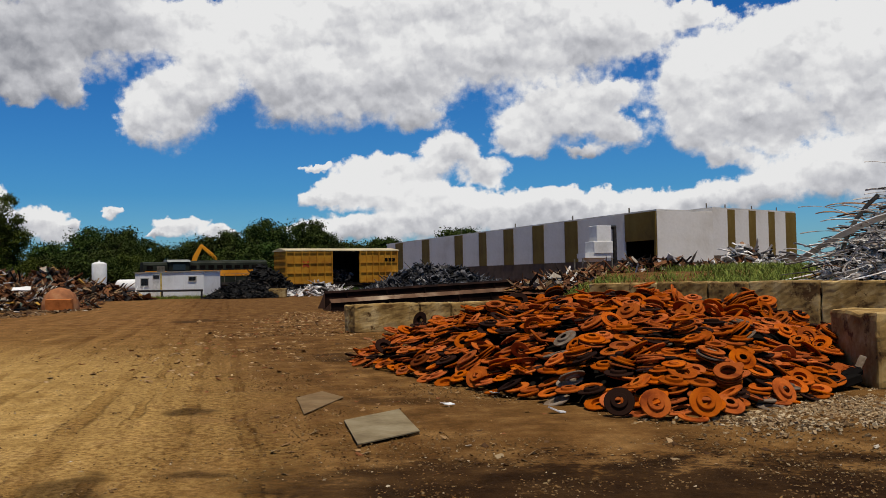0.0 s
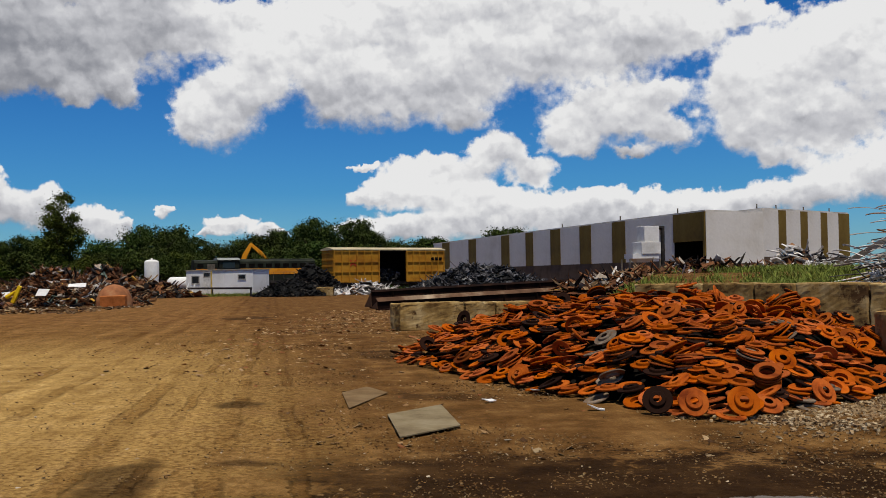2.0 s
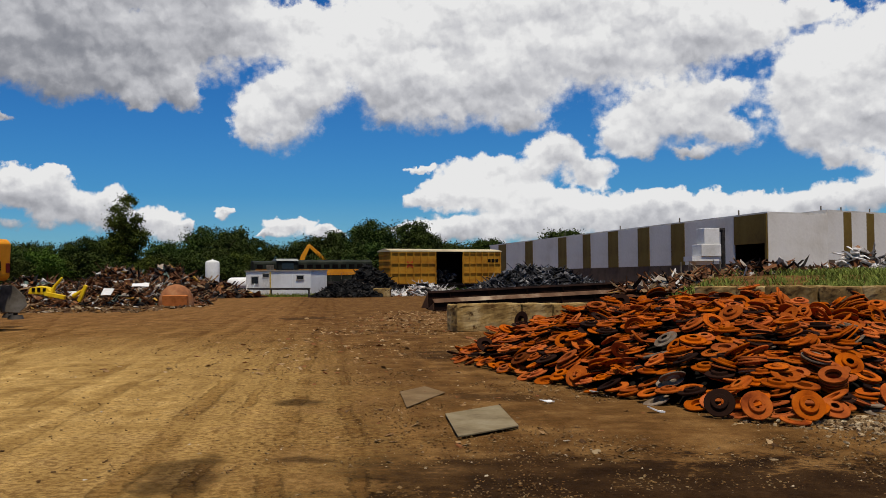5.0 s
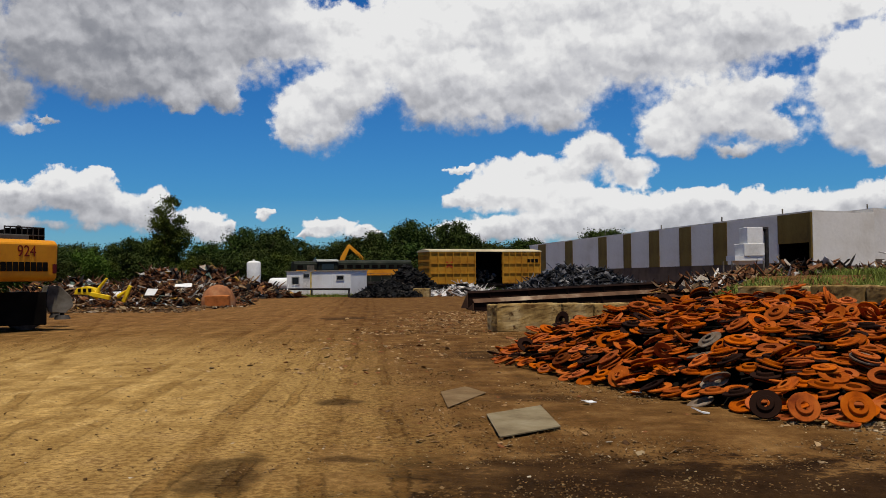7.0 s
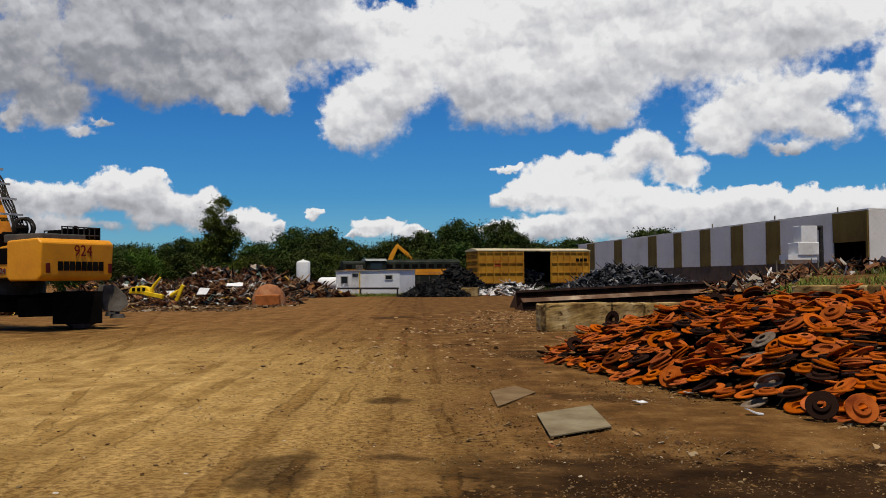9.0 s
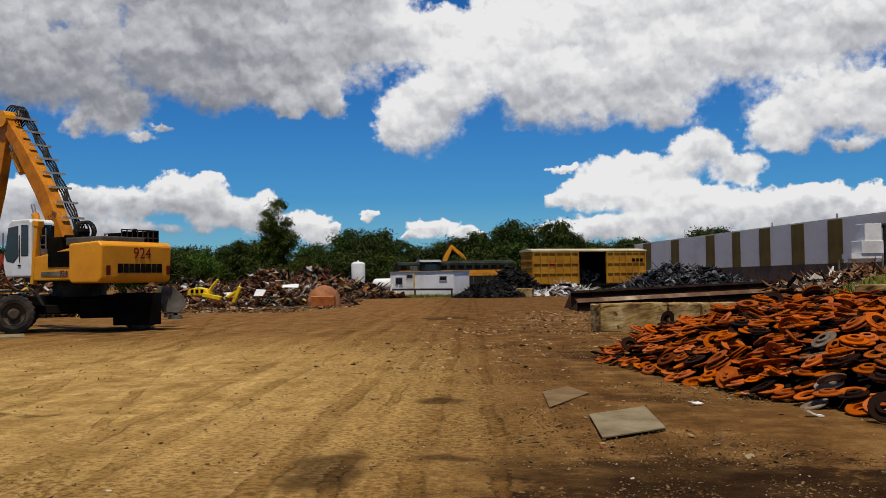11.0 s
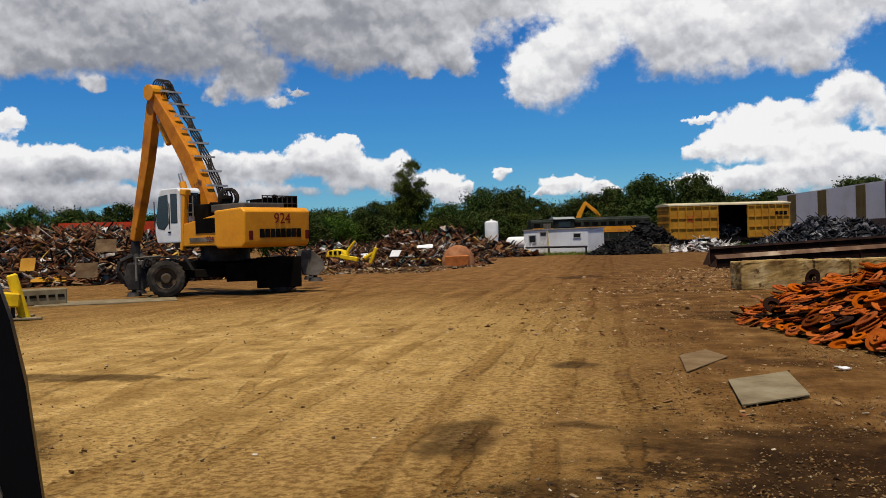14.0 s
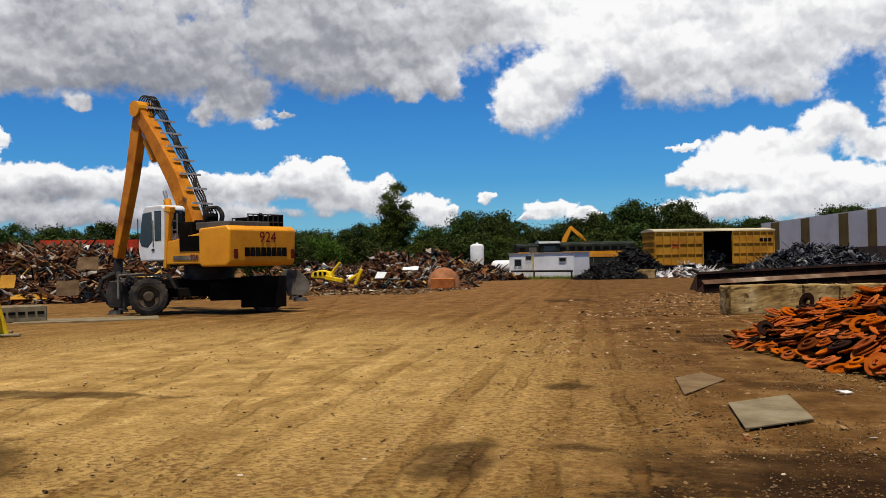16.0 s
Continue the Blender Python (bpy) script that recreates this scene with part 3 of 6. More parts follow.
# ---- building helpers ----
def box(bm, c, s, rot=None, taper=1.0):
    """A box of size s about c, turned by an Euler in degrees."""
    m = Matrix.Translation(c) @ (Euler([radians(a) for a in rot]).to_matrix().to_4x4() if rot else Matrix())
    vs = []
    for z in (-0.5, 0.5):
        k = taper if z > 0 else 1.0
        for x, y in ((-0.5, -0.5), (0.5, -0.5), (0.5, 0.5), (-0.5, 0.5)):
            vs.append(bm.verts.new(m @ Vector((x * s[0] * k, y * s[1] * k, z * s[2]))))
    for f in ((3, 2, 1, 0), (4, 5, 6, 7), (0, 1, 5, 4), (1, 2, 6, 5), (2, 3, 7, 6), (3, 0, 4, 7)):
        bm.faces.new([vs[i] for i in f])
    return vs


def tube(bm, a, b, r0, r1=None, seg=12, caps=True):
    """A round bar from a to b."""
    a, b = Vector(a), Vector(b)
    r1 = r0 if r1 is None else r1
    q = (b - a).to_track_quat("Z", "Y")
    rings = []
    for p, r in ((a, r0), (b, r1)):
        rings.append([bm.verts.new(p + q @ Vector((r * math.cos(2 * math.pi * i / seg), r * math.sin(2 * math.pi * i / seg), 0))) for i in range(seg)])
    for i in range(seg):
        j = (i + 1) % seg
        bm.faces.new((rings[0][i], rings[0][j], rings[1][j], rings[1][i]))
    if caps:
        bm.faces.new(rings[0][::-1])
        bm.faces.new(rings[1])


def lathe(bm, profile, seg=24, m=None):
    """Turns (radius, height) pairs round z."""
    m = m or Matrix()
    rings = []
    for r, z in profile:
        rings.append([bm.verts.new(m @ Vector((r * math.cos(2 * math.pi * i / seg), r * math.sin(2 * math.pi * i / seg), z))) for i in range(seg)])
    for a, b in zip(rings, rings[1:]):
        for i in range(seg):
            j = (i + 1) % seg
            bm.faces.new((a[i], a[j], b[j], b[i]))
    return rings


def prism(bm, outline, y0, y1, m=None):
    """Extrudes an outline of (x, z) from y0 to y1."""
    m = m or Matrix()
    a = [bm.verts.new(m @ Vector((x, y0, z))) for x, z in outline]
    b = [bm.verts.new(m @ Vector((x, y1, z))) for x, z in outline]
    bm.faces.new(a)
    bm.faces.new(b[::-1])
    for i in range(len(a)):
        j = (i + 1) % len(a)
        bm.faces.new((a[j], a[i], b[i], b[j]))


def soften(bm, width, seg=2):
    bmesh.ops.remove_doubles(bm, verts=bm.verts, dist=0.0005)
    bmesh.ops.recalc_face_normals(bm, faces=bm.faces)
    es = [e for e in bm.edges if len(e.link_faces) == 2 and e.calc_face_angle() > 0.5]
    bmesh.ops.bevel(bm, geom=es, offset=width, segments=seg, affect="EDGES", profile=0.6, clamp_overlap=True)


def mesh_of(name, bm, material, smooth=False):
    me = bpy.data.meshes.new(name)
    bmesh.ops.recalc_face_normals(bm, faces=bm.faces)
    bm.to_mesh(me)
    bm.free()
    me.materials.append(material)
    if smooth:
        me.polygons.foreach_set("use_smooth", [True] * len(me.polygons))
    return me


def part(name, bm, material, parent, label="", smooth=False, kind=""):
    ob = new(name, mesh_of(name, bm, material, smooth))
    ob.parent = parent
    return tagged(ob, label, kind=kind)


def thing(name, label, category, m, group="", kind=""):
    ob = new(name)
    ob.empty_display_size = 0.2
    ob.matrix_world = m
    return tagged(ob, label, category, group, kind)


def solo(name, bm, material, label, category, m=None, group="", kind="", smooth=False):
    ob = new(name, mesh_of(name, bm, material, smooth))
    if m:
        ob.matrix_world = m
    return tagged(ob, label, category, group, kind)


def pydata(name, verts, faces, material, smooth=False):
    me = bpy.data.meshes.new(name)
    me.from_pydata([tuple(v) for v in verts], [], faces)
    me.materials.append(material)
    if smooth:
        me.polygons.foreach_set("use_smooth", [True] * len(me.polygons))
    return me


def smoothstep(a, b, x):
    t = np.clip((x - a) / (b - a), 0, 1)
    return t * t * (3 - 2 * t)


# ---- ground ----
def behind_wall(x, y):
    return (x - 6.07) * 0.764 + (y - 28.13) * 0.645


def ground_height(x, y):
    """Yard level, with the bank of earth held by the block wall."""
    s = behind_wall(x, y)
    bank = 0.95 * smoothstep(0.35, 1.0, s) + 0.55 * smoothstep(3.0, 15.0, s)
    return bank * smoothstep(0.10, 0.17, x / np.maximum(y, 1.0)) * (1 - 0.6 * smoothstep(60, 100, y)) * smoothstep(200, 120, y)


def build_ground():
    out = 14 * 1.13 ** np.arange(1, 48)
    xs = np.concatenate([-(out + 3)[::-1], np.arange(-17, 14.01, 0.2), out])
    far = 36 * 1.06 ** np.arange(1, 82)
    ys = np.concatenate([-(14 * 1.3 ** np.arange(1, 22))[::-1], np.arange(-14, 4, 2.0), np.arange(4, 36, 0.2), far])
    gx, gy = np.meshgrid(xs, ys)
    z = ground_height(gx, gy)
    near = (np.abs(gx) < 40) & (gy > 2) & (gy < 60)
    for i, j in zip(*np.nonzero(near)):
        p = Vector((gx[i, j], gy[i, j], 0.0))
        z[i, j] += 0.035 * noise.noise(p * 0.5) + 0.018 * noise.noise(p * 1.7) + 0.01 * noise.noise(p * 4.0)
    w = len(xs)
    verts = np.stack([gx.ravel(), gy.ravel(), z.ravel()], 1)
    faces = [(j * w + i, j * w + i + 1, (j + 1) * w + i + 1, (j + 1) * w + i) for j in range(len(ys) - 1) for i in range(w - 1)]
    ob = new("ground", pydata("ground", verts, faces, EARTH, True))
    return tagged(ob, "dusty tan scrapyard earth with damp dark patches and wheel marks", "ground", kind="structure")


build_ground()


# ---- many small pieces at once ----
CUBE = np.array([[x, y, z] for z in (-0.5, 0.5) for x, y in ((-0.5, -0.5), (0.5, -0.5), (0.5, 0.5), (-0.5, 0.5))])
CUBE_F = np.array([(3, 2, 1, 0), (4, 5, 6, 7), (0, 1, 5, 4), (1, 2, 6, 5), (2, 3, 7, 6), (3, 0, 4, 7)])


def turns(rng, n, tilt=180.0):
    """Random turn matrices: any heading, tilted up to so many degrees."""
    a, b, c = rng.uniform(0, 2 * np.pi, n), np.radians(rng.uniform(-tilt, tilt, n)), np.radians(rng.uniform(-tilt, tilt, n))
    ca, sa, cb, sb, cc, sc = np.cos(a), np.sin(a), np.cos(b), np.sin(b), np.cos(c), np.sin(c)
    r = np.zeros((n, 3, 3))
    r[:, 0] = np.stack([ca * cb, ca * sb * sc - sa * cc, ca * sb * cc + sa * sc], 1)
    r[:, 1] = np.stack([sa * cb, sa * sb * sc + ca * cc, sa * sb * cc - ca * sc], 1)
    r[:, 2] = np.stack([-sb, cb * sc, cb * cc], 1)
    return r


def pieces(rng, centres, sizes, tilt=180.0, jitter=0.15):
    """Bent boxes at centres, with sizes, as vertices and faces."""
    n = len(centres)
    v = CUBE[None] + rng.uniform(-jitter, jitter, (n, 8, 3))
    v = np.einsum("nij,nkj->nki", turns(rng, n, tilt), v * sizes[:, None, :]) + centres[:, None, :]
    f = CUBE_F[None] + 8 * np.arange(n)[:, None, None]
    return v.reshape(-1, 3), f.reshape(-1, 4)


def mound_shape(rx, ry, h, seed, lumps=0.25):
    """Height of a heap at (u, v) from its middle."""
    def height(u, v):
        r = np.sqrt((u / rx) ** 2 + (v / ry) ** 2)
        base = h * np.clip(1 - r ** 1.5, 0, 1)
        wob = np.sin(u * 5.1 / rx + seed) * np.cos(v * 4.3 / ry + seed * 1.7) + 0.6 * np.sin(u * 9.7 / rx + 2 * seed) * np.sin(v * 8.1 / ry - seed)
        return np.maximum(base * (1 + lumps * wob), -0.05)
    return height


def heap(name, label, centre, rx, ry, h, turn, count, core_mat, loose_mat, sizes, seed, bars=0.5, lumps=0.25, category="scrap heap"):
    """A heap of scrap: a dark core with loose plates, bars and lumps all over it."""
    rng = np.random.default_rng(seed)
    hf = mound_shape(rx, ry, h, seed, lumps)
    top = thing(name, label, category, pose(*centre, 0, 0, turn), kind="stuff")
    n = 36
    us, vs = np.meshgrid(np.linspace(-rx * 1.02, rx * 1.02, n), np.linspace(-ry * 1.02, ry * 1.02, n))
    z = hf(us, vs) - 0.12 + rng.uniform(-0.05, 0.05, us.shape) * h * 0.5
    z = np.where(hf(us, vs) <= 0.01, -0.15, z)
    faces = [(j * n + i, j * n + i + 1, (j + 1) * n + i + 1, (j + 1) * n + i) for j in range(n - 1) for i in range(n - 1)]
    core = new("core", pydata("core", np.stack([us.ravel(), vs.ravel(), z.ravel()], 1), faces, core_mat, True))
    core.parent = top
    r, a = np.sqrt(rng.uniform(0, 1.0, count)), rng.uniform(0, 2 * np.pi, count)
    u, v = r * rx * np.cos(a), r * ry * np.sin(a)
    c = np.stack([u, v, np.maximum(hf(u, v), 0) + rng.uniform(-0.05, 0.08, count) * sizes], 1)
    k = rng.uniform(0, 1, count)
    s = np.where((k < bars)[:, None], np.stack([rng.uniform(0.8, 2.6, count), rng.uniform(0.04, 0.14, count), rng.uniform(0.03, 0.12, count)], 1),
                 np.stack([rng.uniform(0.3, 1.2, count), rng.uniform(0.2, 0.8, count), rng.uniform(0.02, 0.25, count)], 1)) * sizes
    vv, ff = pieces(rng, c, s, 50, 0.16)
    vv[:, 2] = np.maximum(vv[:, 2], 0.0)
    ob = new("loose_scrap", pydata("loose_scrap", vv, ff.tolist(), loose_mat))
    ob.parent = top
    tagged(ob, kind="stuff")
    return top


# ---- heap of brake discs ----
def disc_mesh(name, r, hat_r, hat_h, hole_r, thick, seg=22):
    bm = bmesh.new()
    bev = 0.004
    prof = [(hole_r, hat_h - 0.008), (hole_r, hat_h), (hat_r - 0.006, hat_h), (hat_r, hat_h - 0.006), (hat_r + 0.004, thick), (r - bev, thick), (r, thick - bev),
            (r, bev), (r - bev, 0), (hat_r - 0.01, 0), (hat_r - 0.012, hat_h - 0.008), (hole_r, hat_h - 0.008)]
    lathe(bm, prof, seg)
    # bolt holes as sunk dark studs
    for i in range(5):
        a = 2 * math.pi * i / 5
        q = (hole_r + hat_r) / 2 + 0.002
        tube(bm, (q * math.cos(a), q * math.sin(a), hat_h - 0.004), (q * math.cos(a), q * math.sin(a), hat_h + 0.002), 0.008, 0.008, 6)
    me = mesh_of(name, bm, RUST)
    return me


def pile_height(x, y):
    """Surface of the disc heap over the ground."""
    dx, dy = x - 2.45, y - 15.0
    way = np.degrees(np.arctan2(dy, dx)) % 360
    reach = np.interp(way, [0, 25, 60, 90, 120, 137, 160, 185, 213, 240, 258, 271, 287, 305, 327, 345, 360],
                      [4.6, 5.2, 5.4, 5.6, 5.9, 5.8, 3.9, 2.9, 2.6, 3.1, 4.0, 4.75, 4.1, 3.7, 3.6, 4.0, 4.6])
    r = np.sqrt(dx * dx + dy * dy) / reach
    w = 0.12 * np.sin(2.3 * x + 0.7 * y) * np.cos(1.9 * y - 0.6 * x) + 0.07 * np.sin(4.1 * x - 2.0 * y)
    return np.clip(1.08 * (1 - r ** 2.1), -0.2, 2) + w * np.clip(1.1 - r, 0, 1)


def build_discs():
    rng = np.random.default_rng(7)
    kinds = [disc_mesh("disc_vented", 0.165, 0.090, 0.050, 0.045, 0.020), disc_mesh("disc_solid", 0.135, 0.078, 0.044, 0.042, 0.012),
             disc_mesh("disc_large", 0.172, 0.098, 0.055, 0.050, 0.021), disc_mesh("disc_ring", 0.16, 0.10, 0.030, 0.086, 0.018)]
    greys = []
    for me in kinds[:3]:
        g = me.copy()
        g.materials.clear()
        g.materials.append(GREY_IRON)
        greys.append(g)
    spots = []
    tries = 0
    while len(spots) < 1800 and tries < 60000:
        tries += 1
        x, y = rng.uniform(-3.5, 7.5), rng.uniform(9.0, 21.5)
        h = pile_height(x, y)
        if h < -0.04 or (h < 0.02 and rng.uniform() < 0.6):
            continue
        if any((x - a) ** 2 + (y - b) ** 2 < 0.178 ** 2 for a, b, *_ in spots[-900:]):
            continue
        # some lie in fallen stacks that share one tilt, the rest singly
        if h > 0.2 and rng.uniform() < 0.10:
            way, tilt = rng.uniform(0, 6.28), rng.uniform(0.15, 0.65)
            ax = Vector((math.sin(tilt) * math.cos(way), math.sin(tilt) * math.sin(way), math.cos(tilt)))
            kind = int(rng.integers(0, 4))
            for q in range(int(rng.integers(3, 8))):
                c = ax * (0.045 * q - 0.1)
                spots.append((x + c.x, y + c.y, h + c.z, ax + Vector(rng.normal(0, 0.05, 3)), kind))
        else:
            spots.append((x, y, h, None, -1))
    # the nearest stand as things of their own, the rest is one mass
    spots.sort(key=lambda s: s[1] + 0.12 * abs(s[0] - 2))
    verts, faces, base = [], [], 0
    src = []
    for me in kinds:
        co = np.empty(len(me.vertices) * 3)
        me.vertices.foreach_get("co", co)
        src.append((co.reshape(-1, 3), [tuple(p.vertices) for p in me.polygons]))
    for i, (x, y, h, ax, kind) in enumerate(spots):
        e = 0.12
        nx = -(pile_height(x + e, y) - pile_height(x - e, y)) / (2 * e)
        ny = -(pile_height(x, y + e) - pile_height(x, y - e)) / (2 * e)
        up = Vector((nx * 0.35, ny * 0.35, 1)).normalized()
        # discs lie like shingles, tipped at random, some on edge
        tip = 0.10 if rng.uniform() < 0.72 else 0.38
        up = (up + Vector(rng.normal(0, tip, 3))).normalized()
        if ax is not None:
            up = ax.normalized()
        if up.z < 0.25:
            up.z = 0.25
            up.normalize()
        lean = 0.16 * math.sqrt(max(0, 1 - up.z ** 2))
        low = ground_height(np.float64(x), np.float64(y))
        z = max(h, 0) + lean * (0.55 if h > 0.15 else 0.95) + low + rng.uniform(-0.03, 0.07) * (1 if h > 0.1 else 0.2)
        flip = -1 if rng.uniform() < 0.6 else 1
        m = Matrix.Translation((x, y, z)) @ (up * flip).to_track_quat("Z", "Y").to_matrix().to_4x4() @ pose(0, 0, 0, 0, 0, rng.uniform(0, 360))
        k = int(rng.choice(4, p=[0.36, 0.22, 0.14, 0.28])) if kind < 0 else kind
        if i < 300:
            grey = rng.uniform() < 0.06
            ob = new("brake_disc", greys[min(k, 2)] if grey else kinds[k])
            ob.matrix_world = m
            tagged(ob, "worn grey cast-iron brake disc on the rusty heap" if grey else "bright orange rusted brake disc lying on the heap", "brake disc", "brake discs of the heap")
        else:
            co, fs = src[k]
            mm = np.array(m)
            verts.append(co @ mm[:3, :3].T + mm[:3, 3])
            faces += [tuple(v + base for v in f) for f in fs]
            base += len(co)
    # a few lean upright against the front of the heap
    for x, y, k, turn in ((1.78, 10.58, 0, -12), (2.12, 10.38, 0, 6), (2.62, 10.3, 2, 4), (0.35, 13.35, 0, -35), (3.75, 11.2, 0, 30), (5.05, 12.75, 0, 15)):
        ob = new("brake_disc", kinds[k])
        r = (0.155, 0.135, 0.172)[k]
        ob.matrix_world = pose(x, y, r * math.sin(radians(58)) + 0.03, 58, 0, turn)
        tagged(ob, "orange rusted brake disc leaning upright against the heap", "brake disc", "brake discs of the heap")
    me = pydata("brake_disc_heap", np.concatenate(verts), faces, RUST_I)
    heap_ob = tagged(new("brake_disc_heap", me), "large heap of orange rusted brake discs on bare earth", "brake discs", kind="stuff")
    # black sheet inside the heap: the shade between the discs, put into colour
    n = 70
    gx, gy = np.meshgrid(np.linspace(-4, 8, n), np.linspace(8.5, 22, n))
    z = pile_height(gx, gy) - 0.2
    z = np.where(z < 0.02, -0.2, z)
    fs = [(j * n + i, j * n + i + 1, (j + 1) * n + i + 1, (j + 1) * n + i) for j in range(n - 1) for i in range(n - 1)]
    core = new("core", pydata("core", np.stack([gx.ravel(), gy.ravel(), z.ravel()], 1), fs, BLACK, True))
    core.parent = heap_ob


build_discs()


# ---- concrete blocks ----
def block(m, length, height, depth, label, seed):
    bm = bmesh.new()
    box(bm, (length / 2, depth / 2, height / 2), (length, depth, height))
    soften(bm, 0.045, 2)
    bmesh.ops.subdivide_edges(bm, edges=[e for e in bm.edges if e.calc_length() > 0.25], cuts=13, use_grid_fill=True)
    for v in bm.verts:
        p = v.co + Vector((seed * 3.1, seed, 0))
        d = 0.03 * noise.noise(p * 3) + 0.02 * noise.noise(p * 9) + 0.01 * noise.noise(p * 22)
        edge = 1.0 if v.co.z > height - 0.12 else 0.55
        v.co += Vector((d, d, d * 0.6)) * edge
        if v.co.z > height - 0.1 and noise.noise(p * 2.3) > 0.2:
            v.co.z -= 0.05 * noise.noise(p * 2.3)
    return solo("concrete_block", bm, CONCRETE, label, "concrete block", m, "concrete blocks of the bay walls")


def heading(a, b):
    return math.degrees(math.atan2(b[1] - a[1], b[0] - a[0]))


LEFT_ROW = [(-2.62, 26.9), (-0.8, 27.85), (0.11, 28.3), (1.57, 29.05), (3.3, 29.9)]
for i, (a, b) in enumerate(zip(LEFT_ROW, LEFT_ROW[1:])):
    block(pose(a[0], a[1], -0.02, 0, 0, heading(a, b)), math.dist(a, b) - 0.05, 0.80 - 0.02 * i, 0.8, "weathered tan concrete block with crumbled edges in a low wall", i + 1)
BACK_ROW = [(4.4, 30.1), (6.07, 28.13), (7.2, 26.83), (8.05, 25.95), (9.42, 24.5), (10.9, 22.85), (12.4, 21.2), (13.9, 19.5)]
for i, (a, b) in enumerate(zip(BACK_ROW, BACK_ROW[1:])):
    block(pose(a[0], a[1], -0.02, 0, 0, heading(a, b)), math.dist(a, b) - 0.04, 1.22 + 0.02 * (i % 2), 0.75, "stained concrete retaining block holding back an earth bank", i + 11)
block(pose(5.36, 12.4, -0.02, 0, 0, -3), 1.9, 0.98, 1.65, "single weathered concrete block with yellowed top beside the heap", 31)


# ---- rusty steel beams ----
def long_beam(a, b, height, lip, label):
    """A heavy plate girder: dark web, bottom flange, stiffeners and a worn leaning top flange."""
    L = math.dist(a[:2], b[:2])
    t = thing("steel_girder", label, "steel girder", pose(a[0], a[1], a[2], 0, -math.degrees(math.atan2(b[2] - a[2], L)), heading(a, b)), "long steel girders")
    bm = bmesh.new()
    box(bm, (L / 2, 0.03, height / 2), (L, 0.05, height))
    soften(bm, 0.008, 1)
    part("web", bm, BEAM_RUST, t)
    bm = bmesh.new()
    box(bm, (L / 2, 0.0, 0.03), (L + 0.02, 0.5, 0.05))
    part("bottom_flange", bm, BEAM_RUST, t)
    bm = bmesh.new()
    prism(bm, [(-0.06, height), (0.0, height), (lip, height + lip * 0.75), (lip - 0.04, height + lip * 0.75 + 0.03)], 0, L, Matrix(((0, 1, 0, 0), (1, 0, 0, 0), (0, 0, 1, 0), (0, 0, 0, 1))))
    part("top_flange", bm, BEAM_PLATE if lip > 0.15 else BEAM_RUST, t, "worn leaning top flange")
    for k in range(9):
        bm = bmesh.new()
        box(bm, (L * (k + 0.5) / 9, -0.08, height / 2), (0.03, 0.16, height - 0.1))
        part("stiffener", bm, BEAM_RUST, t)
    bm = bmesh.new()
    prism(bm, [(0.03, 0.05), (0.75, 0.05), (0.05, height)], -0.02, 0.03, Matrix(((0, 1, 0, 0), (1, 0, 0, 0), (0, 0, 1, 0), (0, 0, 0, 1))))
    part("end_gusset", bm, BEAM_PLATE, t, "pale end gusset")
    return t


long_beam((-5.3, 43.6, 0.0), (9.6, 53.5, 0.5), 0.40, 0.20, "long rusted steel girder with a worn bright upper flange")
long_beam((-5.9, 46.2, 0.02), (10.9, 58.5, 0.6), 0.78, 0.10, "long dark rusted steel girder lying behind another")

# ---- ground plates ----
for co, lab, th in (([(-1.16, 10.59), (-0.61, 11.33), (-0.33, 9.85), (-0.88, 9.17)], "grey flat steel plate lying on the dirt", 0.012),
                    ([(-1.99, 12.63), (-1.74, 13.24), (-1.38, 12.61), (-1.68, 11.20)], "thin grey sheet half buried in the dirt", 0.008)):
    bm = bmesh.new()
    cx, cy = sum(p[0] for p in co) / 4, sum(p[1] for p in co) / 4
    lo = [bm.verts.new((x - cx, y - cy, 0)) for x, y in co]
    hi = [bm.verts.new((x - cx, y - cy, th)) for x, y in co]
    bm.faces.new(lo[::-1])
    bm.faces.new(hi)
    for i in range(4):
        bm.faces.new((lo[i], lo[(i + 1) % 4], hi[(i + 1) % 4], hi[i]))
    solo("steel_plate", bm, RUBBLE if th > 0.01 else THIN_SHEET, lab, "steel plate", pose(cx, cy, 0.016, 0.4, 0.3, 0))

# ---- heaps round the yard ----
heap("shredded_scrap_heap", "low heap of black shredded tangled scrap", (-0.7, 62.0, 0), 6.2, 3.4, 1.95, 6, 2600, BLACK, SHRED, 0.5, 3, 0.35, 0.2)
heap("black_turnings_heap", "black heap of fine metal turnings", (-16.9, 80.0, 0), 3.4, 2.6, 1.25, 0, 1500, BLACK, COKE, 0.4, 5, 0.3, 0.15)
heap("dark_scrap_heap", "tall dark heap of scrap behind the turnings", (-17.0, 89.5, 0), 3.2, 2.6, 2.5, 0, 500, BLACK, COKE, 0.6, 6, 0.3, 0.2)
heap("scrap_heap", "heap of mixed rusty scrap iron with pale sheet metal", (-27.3, 58.2, 0), 5.6, 3.0, 1.75, 8, 2200, RUST_DARK, SCRAP, 0.62, 8, 0.6, 0.35)
heap("scrap_heap", "heap of mixed rusty scrap with broken machine parts", (-32.0, 54.5, 0), 4.6, 3.0, 1.5, 0, 1600, RUST_DARK, SCRAP, 0.62, 9, 0.6, 0.35)
heap("scrap_heap", "low heap of rusty scrap before a white tank", (-34.0, 80.0, 0), 9.0, 3.0, 2.0, 5, 900, RUST_DARK, SCRAP, 0.9, 10, 0.5, 0.4)
